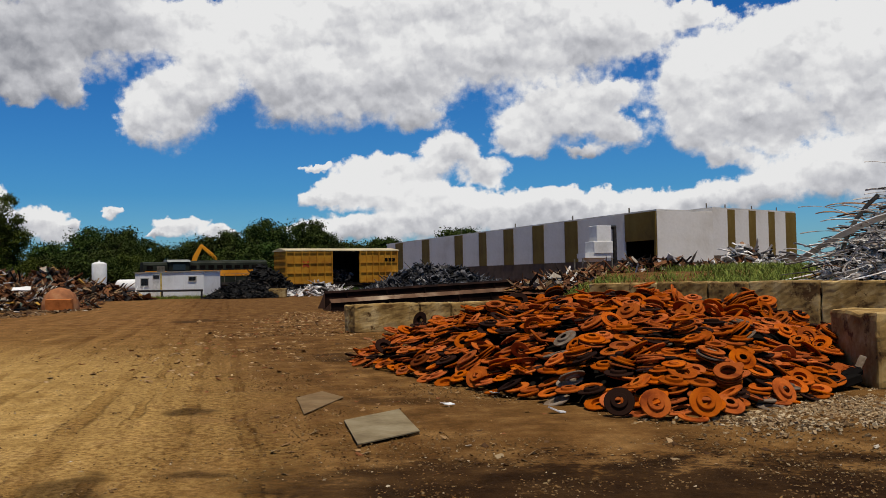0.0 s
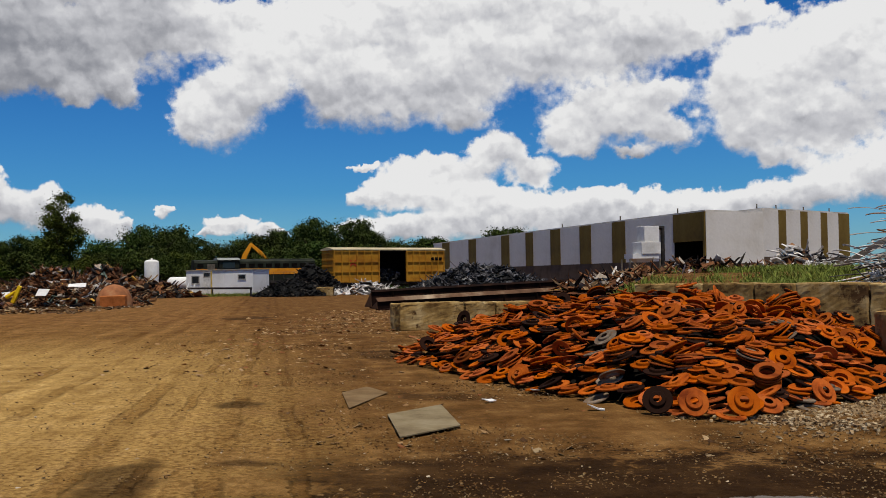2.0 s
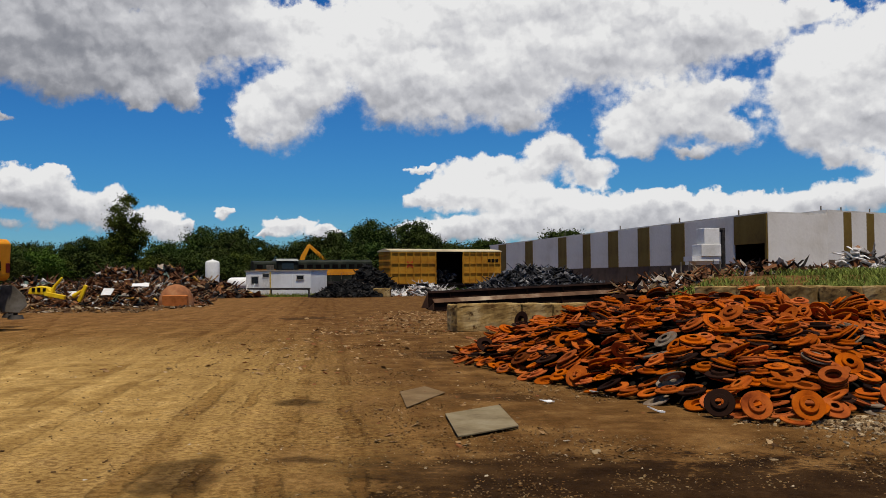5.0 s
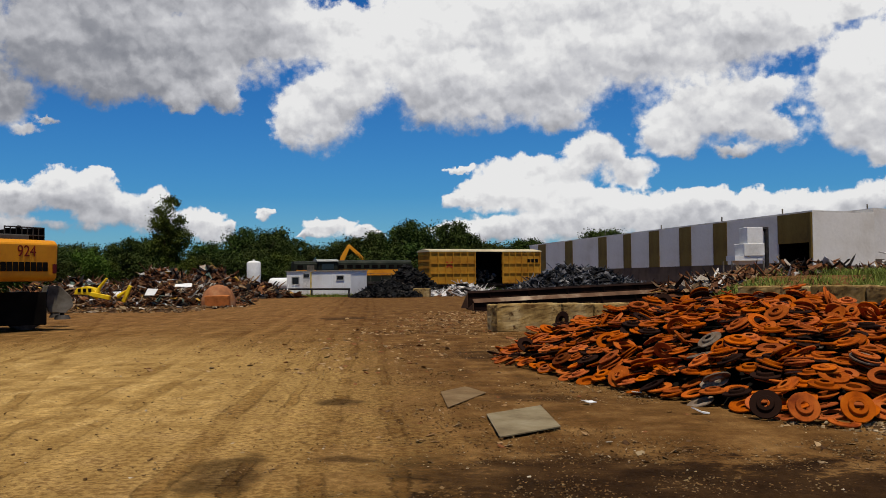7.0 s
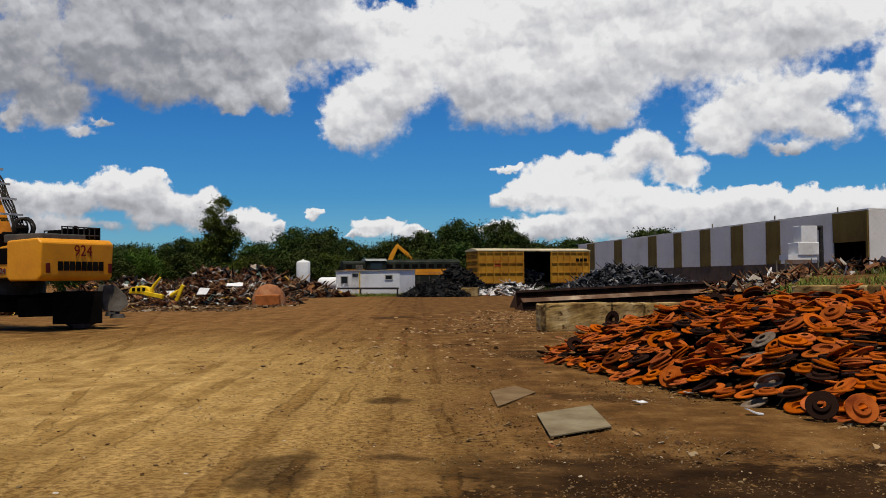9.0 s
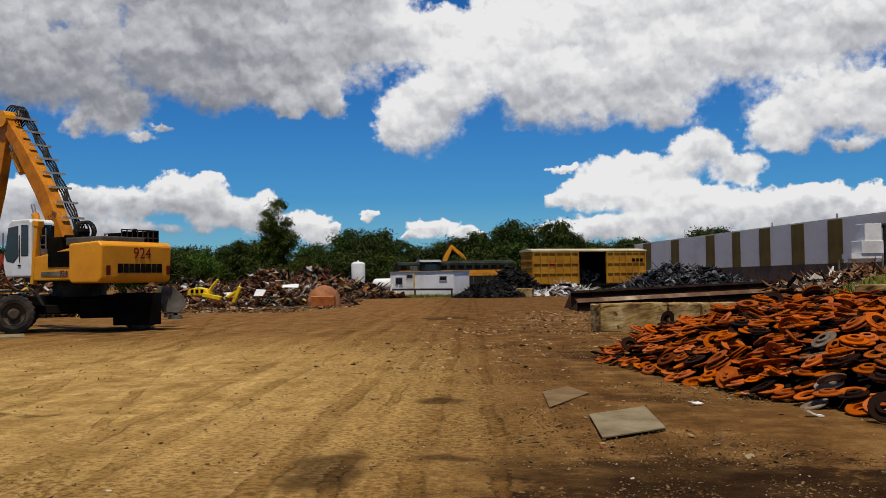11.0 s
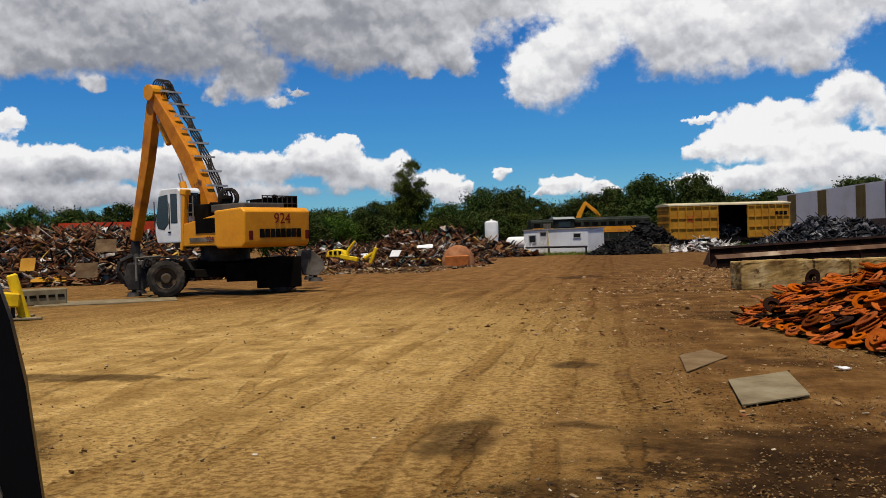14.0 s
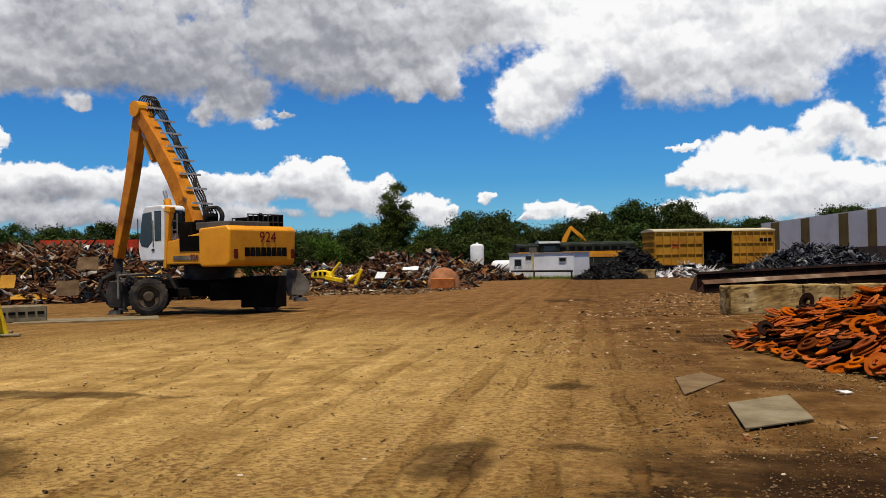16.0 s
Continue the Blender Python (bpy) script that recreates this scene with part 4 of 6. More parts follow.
heap("tall_scrap_heap", "tall heap of tangled rusty scrap iron", (-37.5, 38.8, 0), 10.0, 4.5, 2.8, 35, 5200, RUST_DARK, SCRAP, 0.68, 12, 0.5, 0.2)
heap("tall_scrap_heap", "tall heap of scrap iron behind the crane", (-43.5, 32.5, 0), 7.5, 4.5, 3.2, 45, 3000, RUST_DARK, SCRAP, 0.68, 13, 0.5, 0.25)
heap("bank_scrap", "scrap strewn along the top of a grassy bank", (10.6, 49.0, 0.75), 7.5, 3.0, 0.95, 12, 1300, RUST_DARK, SCRAP, 0.8, 14, 0.45, 0.4)
heap("bank_scrap", "pale sheet metal scrap on the bank", (17.2, 54.0, 1.0), 3.5, 2.0, 1.35, 0, 500, RUST_DARK, ALU, 0.7, 15, 0.3, 0.4)


heap("junk_heap", "low strew of pale junk beside the dark heaps", (-11.2, 84.0, 0), 3.4, 2.2, 0.8, 0, 500, RUST_DARK, ALU, 0.6, 17, 0.4, 0.4)


# ---- warehouse ----
def wall_panel(parent, name, a, b, z0, z1, material, out=0.0, ribs=0, label=""):
    """A vertical panel from a to b in plan, with upright ribs."""
    L = math.dist(a, b)
    bm = bmesh.new()
    box(bm, (L / 2, -out / 2, (z0 + z1) / 2), (L, 0.12 + out, z1 - z0))
    for k in range(ribs):
        box(bm, (L * (k + 0.5) / ribs, -out - 0.075, (z0 + z1) / 2), (0.05, 0.03, z1 - z0 - 0.02))
    ob = part(name, bm, material, parent, label)
    ob.matrix_parent_inverse = parent.matrix_world.inverted()
    ob.matrix_world = pose(a[0], a[1], 0, 0, 0, heading(a, b))
    return ob


def build_warehouse():
    c1, c2 = Vector((22.5, 107.7)), Vector((-12.6, 199.6))
    c1 = c1 + (c1 - c2).normalized() * 2.3
    u = (c2 - c1).normalized()
    w = thing("warehouse", "long white and brown striped metal warehouse with flat roof", "warehouse", pose(c1.x, c1.y, 0))
    e1 = Vector((31.0, 110.9))
    h = 8.2
    marks = [0.0, 6.5, 17.9, 21.4, 27.5, 31.0, 37.4, 40.9, 47.5, 50.5, 57.5, 61.2, 73.9, 78.0, 82.5, 89.4, 94.2, 100.0]
    for i, (s0, s1) in enumerate(zip(marks, marks[1:])):
        a, b = c1 + u * s1, c1 + u * s0
        brown = i % 2 == 0 and i < 12 or i in (12, 15)
        z0 = 5.0 if i == 0 else 2.9
        wall_panel(w, "wall_panel", a, b, z0, h, WALL_BROWN if brown else WALL_WHITE, 0.05 if brown else 0.0, 0 if brown else 0, "brown panel" if brown else "white panel")
        if i:
            wall_panel(w, "base_wall", a, b, 0, 2.9, WALL_BASE, 0.0, 0, "dark stained base wall")
    # dark open bay at the corner, its inner faces coloured black for shade
    a, b = c1 + u * 6.5, c1
    inner = Vector((u.y, -u.x))
    side = (e1 - c1).normalized()
    b2 = b + u * 0.35
    for p, d in ((a, inner), (b2, side)):
        wall_panel(w, "door_jamb", p + d * 0.05, p + d * 6.0, 0, 5.0, BLACK)
    bm = bmesh.new()
    q = [a, b2, b2 + side * 6, a + inner * 6]
    lo, hi = [bm.verts.new((v.x, v.y, 5.0)) for v in q], [bm.verts.new((v.x, v.y, 5.1)) for v in q]
    bm.faces.new(lo), bm.faces.new(hi[::-1])
    for i in range(4):
        bm.faces.new((lo[i], lo[(i + 1) % 4], hi[(i + 1) % 4], hi[i]))
    ob = part("bay_ceiling", bm, BLACK, w)
    ob.matrix_parent_inverse = w.matrix_world.inverted()
    wall_panel(w, "bay_back", a + inner * 6, b2 + side * 6, 0, 5.0, BLACK, label="back of the bay, black for the shade inside")
    wall_panel(w, "end_wall", c1, e1, 2.5, h, WALL_WHITE, 0, 0, "plain white end wall")
    wall_panel(w, "end_base", c1, e1, 0, 2.5, WALL_BASE)
    wall_panel(w, "corner_trim", c1 + u * 0.35, c1 - Vector((0.0, 0.0)), 3.3, h, WALL_BROWN, 0.12)
    # taller hall beside it
    e2 = Vector((44.7, 123.0))
    v = (e2 - e1).normalized()
    h2 = 8.65
    cuts = [0.0, 4.2, 6.3, 10.6, 12.7, 16.8, 18.8, 22.5, 26.0]
    for i, (s0, s1) in enumerate(zip(cuts, cuts[1:])):
        brown = i % 2 == 1
        s0, s1 = s0 * 0.73, s1 * 0.73
        wall_panel(w, "hall_panel", e1 + v * s0, e1 + v * s1, 3.2, h2, WALL_BROWN if brown else WALL_WHITE, 0.05 if brown else 0, 0, "olive brown panel" if brown else "white panel")
        wall_panel(w, "hall_base", e1 + v * s0, e1 + v * s1, 0, 3.2, WALL_BASE)
    e3 = e1 + v * 26 * 0.73
    back = Vector((-0.356, 0.934))
    wall_panel(w, "hall_side", e1 + back * 14, e1, h - 0.3, h2, WALL_WHITE)
    # roofs
    for pts, z in (([c1, e1, e1 + back * 70, c2 + inner * 20, c2], h), ([e1, e3, e3 + back * 30, e1 + back * 30], h2)):
        bm = bmesh.new()
        lo = [bm.verts.new((p.x, p.y, z)) for p in pts]
        hi = [bm.verts.new((p.x, p.y, z + 0.18)) for p in pts]
        bm.faces.new(lo[::-1])
        bm.faces.new(hi)
        for i in range(len(lo)):
            j = (i + 1) % len(lo)
            bm.faces.new((lo[i], lo[j], hi[j], hi[i]))
        ob = part("roof", bm, ROOF_GREY, w, "pale roof edge")
        ob.matrix_parent_inverse = w.matrix_world.inverted()
    for s in (8, 22, 40, 62):
        bm = bmesh.new()
        p = c1 + u * s + inner * 1.5
        tube(bm, (p.x, p.y, h), (p.x, p.y, h + 0.9), 0.09, 0.09, 8)
        ob = part("vent_pipe", bm, GALV, w, "grey vent pipe")
        ob.matrix_parent_inverse = w.matrix_world.inverted()
    for s in (1.0, 5.0, 11.0, 17.0):
        bm = bmesh.new()
        p = e1 + v * s + back * 2
        tube(bm, (p.x, p.y, h2), (p.x, p.y, h2 + 0.8), 0.08, 0.08, 8)
        ob = part("vent_pipe", bm, GALV, w, "grey vent pipe")
        ob.matrix_parent_inverse = w.matrix_world.inverted()


build_warehouse()


def build_dust_collector():
    t = thing("dust_collector", "white square dust collector hopper on legs with a bent duct", "dust collector", pose(16.2, 101.5, 0.4, 0, 0, 18))
    bm = bmesh.new()
    box(bm, (0.2, 0, 5.2), (1.7, 1.8, 1.7))
    box(bm, (0.0, 0, 3.75), (2.2, 2.2, 1.25))
    soften(bm, 0.03, 1)
    part("body", bm, WHITE, t)
    bm = bmesh.new()
    box(bm, (-0.6, 0, 2.9), (3.0, 2.0, 0.5), taper=1.0)
    box(bm, (-0.6, 0, 2.45), (2.2, 1.5, 0.4), (180, 0, 0), taper=0.6)
    part("hopper", bm, WHITE, t)
    for x in (-2.4, 1.0):
        for y in (-1, 1):
            bm = bmesh.new()
            tube(bm, (x, y, 0), (x, y, 2.6), 0.09, 0.09, 8)
            part("leg", bm, GALV, t)
    bm = bmesh.new()
    tube(bm, (1.1, 0, 5.9), (1.9, 0, 5.9), 0.22, 0.22, 10)
    tube(bm, (1.9, 0, 6.1), (1.9, 0, 2.0), 0.22, 0.22, 10)
    part("duct", bm, DARK_STEEL, t, "dark bent duct")


build_dust_collector()


# ---- train on the track behind ----
def wheelset(parent, x, z, y=0.0, r=0.45):
    bm = bmesh.new()
    for s in (-0.75, 0.75):
        tube(bm, (x, y + s - 0.06, z), (x, y + s + 0.06, z), r, r, 20)
    tube(bm, (x, y - 0.75, z), (x, y + 0.75, z), 0.08, 0.08, 8)
    return part("wheelset", bm, DARK_STEEL, parent)


def build_boxcar(a, b):
    L = math.dist(a, b)
    t = thing("boxcar", "yellow ribbed railway boxcar with its door open", "railway car", pose(a[0], a[1], 0.0, 0, 0, heading(a, b)))
    z0, z1, W, d0, d1 = 0.95, 4.25, 2.7, L * 0.40, L * 0.64
    for name, x0, x1 in (("side_wall", 0, d0), ("side_wall", d1, L)):
        bm = bmesh.new()
        box(bm, ((x0 + x1) / 2, 0.03, (z0 + z1) / 2), (x1 - x0, 0.06, z1 - z0))
        wall = part(name, bm, BOX_YELLOW, t)
        n = 6
        for k in range(n + 1):
            bm = bmesh.new()
            box(bm, (x0 + 0.08 + (x1 - x0 - 0.16) * k / n, -0.06, (z0 + z1) / 2), (0.10, 0.12, z1 - z0 - 0.05))
            part("rib", bm, BOX_YELLOW, wall)
        for q in (0.04, 0.34, 0.64, 0.97):
            bm = bmesh.new()
            box(bm, ((x0 + x1) / 2, -0.045, z0 + (z1 - z0) * q), (x1 - x0 - 0.02, 0.09, 0.10))
            part("rail", bm, BOX_YELLOW, wall)
    bm = bmesh.new()
    box(bm, (L / 2, W, (z0 + z1) / 2), (L, 0.06, z1 - z0))
    part("far_wall", bm, BLACK, t)
    for x in (0.03, L - 0.03):
        bm = bmesh.new()
        box(bm, (x, W / 2, (z0 + z1) / 2), (0.07, W - 0.07, z1 - z0))
        s = -1 if x < 1 else 1
        for k in range(5):
            box(bm, (x + s * 0.05, W / 2, z0 + 0.4 + k * 0.65), (0.08, W - 0.2, 0.12))
        part("end_wall", bm, BOX_YELLOW, t)
    bm = bmesh.new()
    prism(bm, [(-0.12, z1), (W + 0.12, z1), (W + 0.1, z1 + 0.12), (W / 2, z1 + 0.32), (-0.1, z1 + 0.12)], -0.1, L + 0.1, Matrix(((0, 1, 0, 0), (1, 0, 0, 0), (0, 0, 1, 0), (0, 0, 0, 1))))
    part("roof", bm, mat("boxcar_roof", (0.50, 0.42, 0.26), scale=0.4, fine=5), t, "pale dusty roof")
    bm = bmesh.new()
    box(bm, (L / 2, W / 2, z0 - 0.06), (L, W, 0.14))
    part("floor", bm, DARK_STEEL, t)
    for zz, hh in ((z1 - 0.1, 0.2), (z0 + 0.05, 0.12)):
        bm = bmesh.new()
        box(bm, ((d0 + d1) / 2, 0.02, zz), (d1 - d0, 0.1, hh))
        part("door_rail", bm, BLACK, t)
    bm = bmesh.new()
    box(bm, (L / 2, W / 2, z0 - 0.4), (L * 0.9, 0.5, 0.5))
    part("underframe", bm, DARK_STEEL, t)
    for x in (1.3, 2.9, L - 2.9, L - 1.3):
        wheelset(t, x, 0.45, W / 2)
    # weathered emblem: plain marks in its colours
    bm = bmesh.new()
    box(bm, (d0 * 0.42, -0.012, 2.95), (0.9, 0.03, 0.22), (0, 35, 0))
    box(bm, (d0 * 0.42, -0.016, 2.95), (0.9, 0.03, 0.22), (0, -35, 0))
    part("emblem", bm, mat("faded_red", (0.42, 0.06, 0.02), fine=9), t, "faded red cross mark")
    bm = bmesh.new()
    for k in range(3):
        box(bm, (d1 + (L - d1) * (0.68 + 0.1 * k), -0.115, 3.35), (0.36, 0.03, 0.32))
    part("lettering", bm, BLACK, t, "black lettering bars")
    # things in the open car
    rng = np.random.default_rng(3)
    c = np.stack([rng.uniform(d0 + 0.3, d1 - 0.3, 60), rng.uniform(0.6, 2.2, 60), rng.uniform(z0 + 0.1, z0 + 1.3, 60)], 1)
    v, f = pieces(rng, c, rng.uniform(0.1, 0.5, (60, 3)), 60)
    ob = new("load", pydata("load", v, f.tolist(), SHRED))
    ob.parent = t


BOX_A, BOX_B = (-15.81, 93.54), (-5.2, 101.0)
build_boxcar(BOX_A, BOX_B)


def build_locomotive(a, b):
    L = math.dist(a, b)
    t = thing("locomotive", "dark green diesel locomotive with an orange band", "locomotive", pose(a[0], a[1], 0, 0, 0, heading(a, b)))
    W = 2.6
    bm = bmesh.new()
    box(bm, (L / 2, W / 2, 1.2), (L, W + 0.3, 0.28))
    part("deck", bm, DARK_STEEL, t)
    cab0, cab1 = L * 0.20, L * 0.36

    def hood(x0, x1, z1, y0, y1):
        bm = bmesh.new()
        prism(bm, [(y0, 1.3), (y1, 1.3), (y1, z1 - 0.2), (y1 - 0.3, z1), (y0 + 0.3, z1), (y0, z1 - 0.2)], x0, x1, Matrix(((0, 1, 0, 0), (1, 0, 0, 0), (0, 0, 1, 0), (0, 0, 0, 1))))
        part("hood", bm, LOCO_GREEN, t)
        bm = bmesh.new()
        box(bm, ((x0 + x1) / 2, y0 - 0.012, 2.3), (x1 - x0 - 0.3, 0.04, 0.62))
        part("band", bm, LOCO_ORANGE, t, "orange band")
        n = int((x1 - x0) / 0.9)
        for k in range(n):
            bm = bmesh.new()
            box(bm, (x0 + (k + 0.5) * (x1 - x0) / n, y0 - 0.02, 2.95), (0.6, 0.05, 0.35))
            part("louvre", bm, BLACK, t)
        bm = bmesh.new()
        box(bm, ((x0 + x1) / 2, (y0 + y1) / 2, z1 + 0.03), (x1 - x0, y1 - y0 - 0.5, 0.07))
        part("hood_top", bm, mat("loco_roof", (0.12, 0.13, 0.11), fine=6), t, "dusty pale top")

    hood(0.2, cab0, 3.45, 0.25, W - 0.25)
    hood(cab1, L - 0.2, 3.55, 0.25, W - 0.25)
    bm = bmesh.new()
    box(bm, ((cab0 + cab1) / 2, W / 2, 2.4), (cab1 - cab0, W, 2.2))
    soften(bm, 0.05, 1)
    part("cab", bm, LOCO_GREEN, t)
    bm = bmesh.new()
    box(bm, ((cab0 + cab1) / 2, -0.01, 2.95), ((cab1 - cab0) * 0.6, 0.05, 0.6))
    part("cab_window", bm, GLASS_DARK, t, "dark window")
    bm = bmesh.new()
    prism(bm, [(-0.15, 3.5), (W + 0.15, 3.5), (W * 0.75, 3.75), (W * 0.25, 3.75)], cab0 - 0.1, cab1 + 0.1, Matrix(((0, 1, 0, 0), (1, 0, 0, 0), (0, 0, 1, 0), (0, 0, 0, 1))))
    part("cab_roof", bm, mat("loco_cab_roof", (0.26, 0.27, 0.25), fine=6), t, "pale grey cab roof")
    bm = bmesh.new()
    box(bm, (L / 2, W / 2, 0.75), (L * 0.3, W - 0.3, 0.7))
    part("fuel_tank", bm, DARK_STEEL, t)
    for x in (1.2, 2.8, L - 2.8, L - 1.2):
        wheelset(t, x, 0.45, W / 2)
    for x in np.linspace(0.3, L - 0.3, 12):
        bm = bmesh.new()
        tube(bm, (x, -0.12, 1.3), (x, -0.12, 2.2), 0.02, 0.02, 6)
        part("rail_post", bm, LOCO_ORANGE if x < 1 or x > L - 1 else GALV, t)
    bm = bmesh.new()
    tube(bm, (0.3, -0.12, 2.2), (L - 0.3, -0.12, 2.2), 0.02, 0.02, 6)
    part("handrail", bm, GALV, t)


build_locomotive((-30.6, 95.6), (-18.9, 101.6))

# track under the train
bm = bmesh.new()
for off in (0.55, 2.0):
    d = (Vector(BOX_B) - Vector(BOX_A)).normalized()
    n2 = Vector((-d.y, d.x))
    p, q = Vector(BOX_A) - d * 14 + n2 * off, Vector(BOX_A) + d * 90 + n2 * off
    tube(bm, (p.x, p.y, 0.06), (q.x, q.y, 0.06), 0.06, 0.06, 6)
solo("railway_track", bm, RUST_DARK, "rusty railway rails in the dirt", "railway track", kind="structure")


# ---- site office and tanks ----
def build_office(a, b):
    L = math.dist(a, b)
    t = thing("site_office", "white site office trailer with small dark windows", "site office", pose(a[0], a[1], 0, 0, 0, heading(a, b)))
    h, W, z0 = 2.35, 2.5, 0.15
    bm = bmesh.new()
    box(bm, (L / 2, W / 2, (h + z0) / 2), (L, W, h - z0))
    part("body", bm, WHITE, t)
    for k in range(int(L / 1.2)):
        bm = bmesh.new()
        box(bm, (0.6 + k * 1.2, -0.006, (h + z0) / 2), (0.03, 0.02, h - z0 - 0.1))
        part("seam", bm, WHITE, t)
    bm = bmesh.new()
    box(bm, (L / 2, W / 2, h + 0.04), (L + 0.16, W + 0.16, 0.09))
    part("roof", bm, mat("office_roof", (0.30, 0.26, 0.20), fine=6), t, "dirty roof edge")
    for x, w, hh, zc in ((L * 0.145, 0.85, 0.72, 1.5), (L * 0.84, 0.8, 0.42, 1.72), (L * 0.32, 0.75, 0.42, 1.95)):
        win = part("window", _frame(x, w, hh, zc), mat("window_frame_grey", (0.4, 0.38, 0.34)), t)
        bm = bmesh.new()
        box(bm, (x, -0.03, zc), (w - 0.1, 0.02, hh - 0.1))
        part("pane", bm, GLASS_DARK, win, "dark glass")
    bm = bmesh.new()
    box(bm, (L * 0.32, -0.02, 0.95), (0.8, 0.05, 1.55))
    part("door", bm, mat("office_door", (0.62, 0.60, 0.55), fine=7), t, "pale door")
    bm = bmesh.new()
    box(bm, (L * 0.39, -0.05, 1.2), (0.14, 0.06, 2.2))
    part("downpipe", bm, mat("yellowed_strip", (0.55, 0.40, 0.12), fine=8), t, "yellowed strip")
    bm = bmesh.new()
    box(bm, (L * 0.28, 1.0, h + 0.35), (0.5, 0.5, 0.5))
    part("roof_box", bm, GALV, t, "grey roof unit")
    # steps
    bm = bmesh.new()
    for k in range(3):
        box(bm, (L * 0.12, -0.35 - 0.25 * k, 0.45 - 0.17 * k), (0.9, 0.26, 0.05))
    tube(bm, (L * 0.07, -0.3, 1.2), (L * 0.07, -0.9, 0.1), 0.03, 0.03, 6)
    tube(bm, (L * 0.17, -0.3, 1.2), (L * 0.17, -0.9, 0.1), 0.03, 0.03, 6)
    part("steps", bm, CAB_WHITE, t, "white railed steps")


def _frame(x, w, hh, zc):
    bm = bmesh.new()
    for dx, sx in ((-w / 2, 0.07), (w / 2, 0.07)):
        box(bm, (x + dx, -0.03, zc), (sx, 0.06, hh))
    for dz in (-hh / 2, hh / 2):
        box(bm, (x, -0.03, zc + dz), (w + 0.07, 0.06, 0.07))
    return bm


build_office((-28.6, 87.4), (-21.6, 84.7))
# long rail in front of the office
t = thing("long_rail", "dark pipe rail on short posts before the office", "rail", pose(-28.6, 84.6, 0, 0, 0, -21))
bm = bmesh.new()
tube(bm, (0, 0, 0.75), (8.2, 0, 0.72), 0.09, 0.09, 8)
part("bar", bm, DARK_STEEL, t)
for x in (0.1, 4.0, 8.1):
    bm = bmesh.new()
    tube(bm, (x, 0, 0), (x, 0, 0.72), 0.08, 0.08, 8)
    part("post", bm, DARK_STEEL, t)

t = thing("upright_tank", "tall white cylindrical tank on short legs", "tank", pose(-30.7, 84.2, 0))
bm = bmesh.new()
lathe(bm, [(0.0, 0.55), (0.5, 0.5), (0.62, 0.6), (0.64, 0.7), (0.64, 3.15), (0.6, 3.25), (0.4, 3.35), (0.08, 3.4), (0.08, 3.5), (0.0, 3.5)], 28)
part("vessel", bm, WHITE, t, smooth=True)
for k in range(4):
    bm = bmesh.new()
    x, y = 0.5 * math.cos(k * 1.57 + 0.8), 0.5 * math.sin(k * 1.57 + 0.8)
    tube(bm, (x, y, 0), (x, y, 0.7), 0.05, 0.05, 8)
    part("leg", bm, GALV, t)
bm = bmesh.new()
tube(bm, (0.55, -0.35, 0.6), (0.55, -0.35, 1.4), 0.05, 0.05, 8)
part("valve_pipe", bm, DARK_STEEL, t)

t = thing("lying_tank", "white cylindrical tank lying on saddles", "tank", pose(-31.0, 89.5, 0, 0, 0, 0))
bm = bmesh.new()
m = pose(0, 0, 1.15, 0, 90, 0)
lathe(bm, [(0, -0.1), (0.4, -0.05), (0.6, 0.1), (0.65, 0.25), (0.65, 2.2), (0.6, 2.35), (0.4, 2.5), (0, 2.55)], 24, m)
part("vessel", bm, WHITE, t, smooth=True)
for x in (0.5, 1.9):
    bm = bmesh.new()
    box(bm, (x, 0, 0.3), (0.25, 1.0, 0.65))
    part("saddle", bm, GALV, t)


# ---- trees ----
def crown_mesh(name, rng, rx, ry, rz, zc, clumps, leaves, leaf, mat_):
    cs = []
    while len(cs) < clumps:
        p = rng.uniform(-1, 1, 3)
        r = np.linalg.norm(p)
        if r > 1 or r < 0.25:
            continue
        wob = 0.74 + 0.48 * noise.noise(Vector(p * 1.7) + Vector((rx, rz, clumps)))
        cs.append(p * (rx, ry, rz) * wob + (0, 0, zc))
    cs = np.array(cs)
    n = clumps * leaves
    size = rng.uniform(0.35, 0.95, clumps)
    c = np.repeat(cs, leaves, 0) + rng.normal(0, 1, (n, 3)) * np.repeat(size, leaves)[:, None] * (0.55, 0.55, 0.4)
    s = rng.uniform(0.6, 1.3, n) * leaf
    q = np.array([[-0.5, -0.15, 0], [0.1, -0.42, 0.05], [0.55, 0.0, -0.06], [0.05, 0.42, 0.05]])
    v = np.einsum("nij,kj->nki", turns(rng, n, 65), q) * s[:, None, None] + c[:, None, :]
    f = (np.arange(4)[None] + 4 * np.arange(n)[:, None]).tolist()
    return pydata(name, v.reshape(-1, 3), f, mat_)


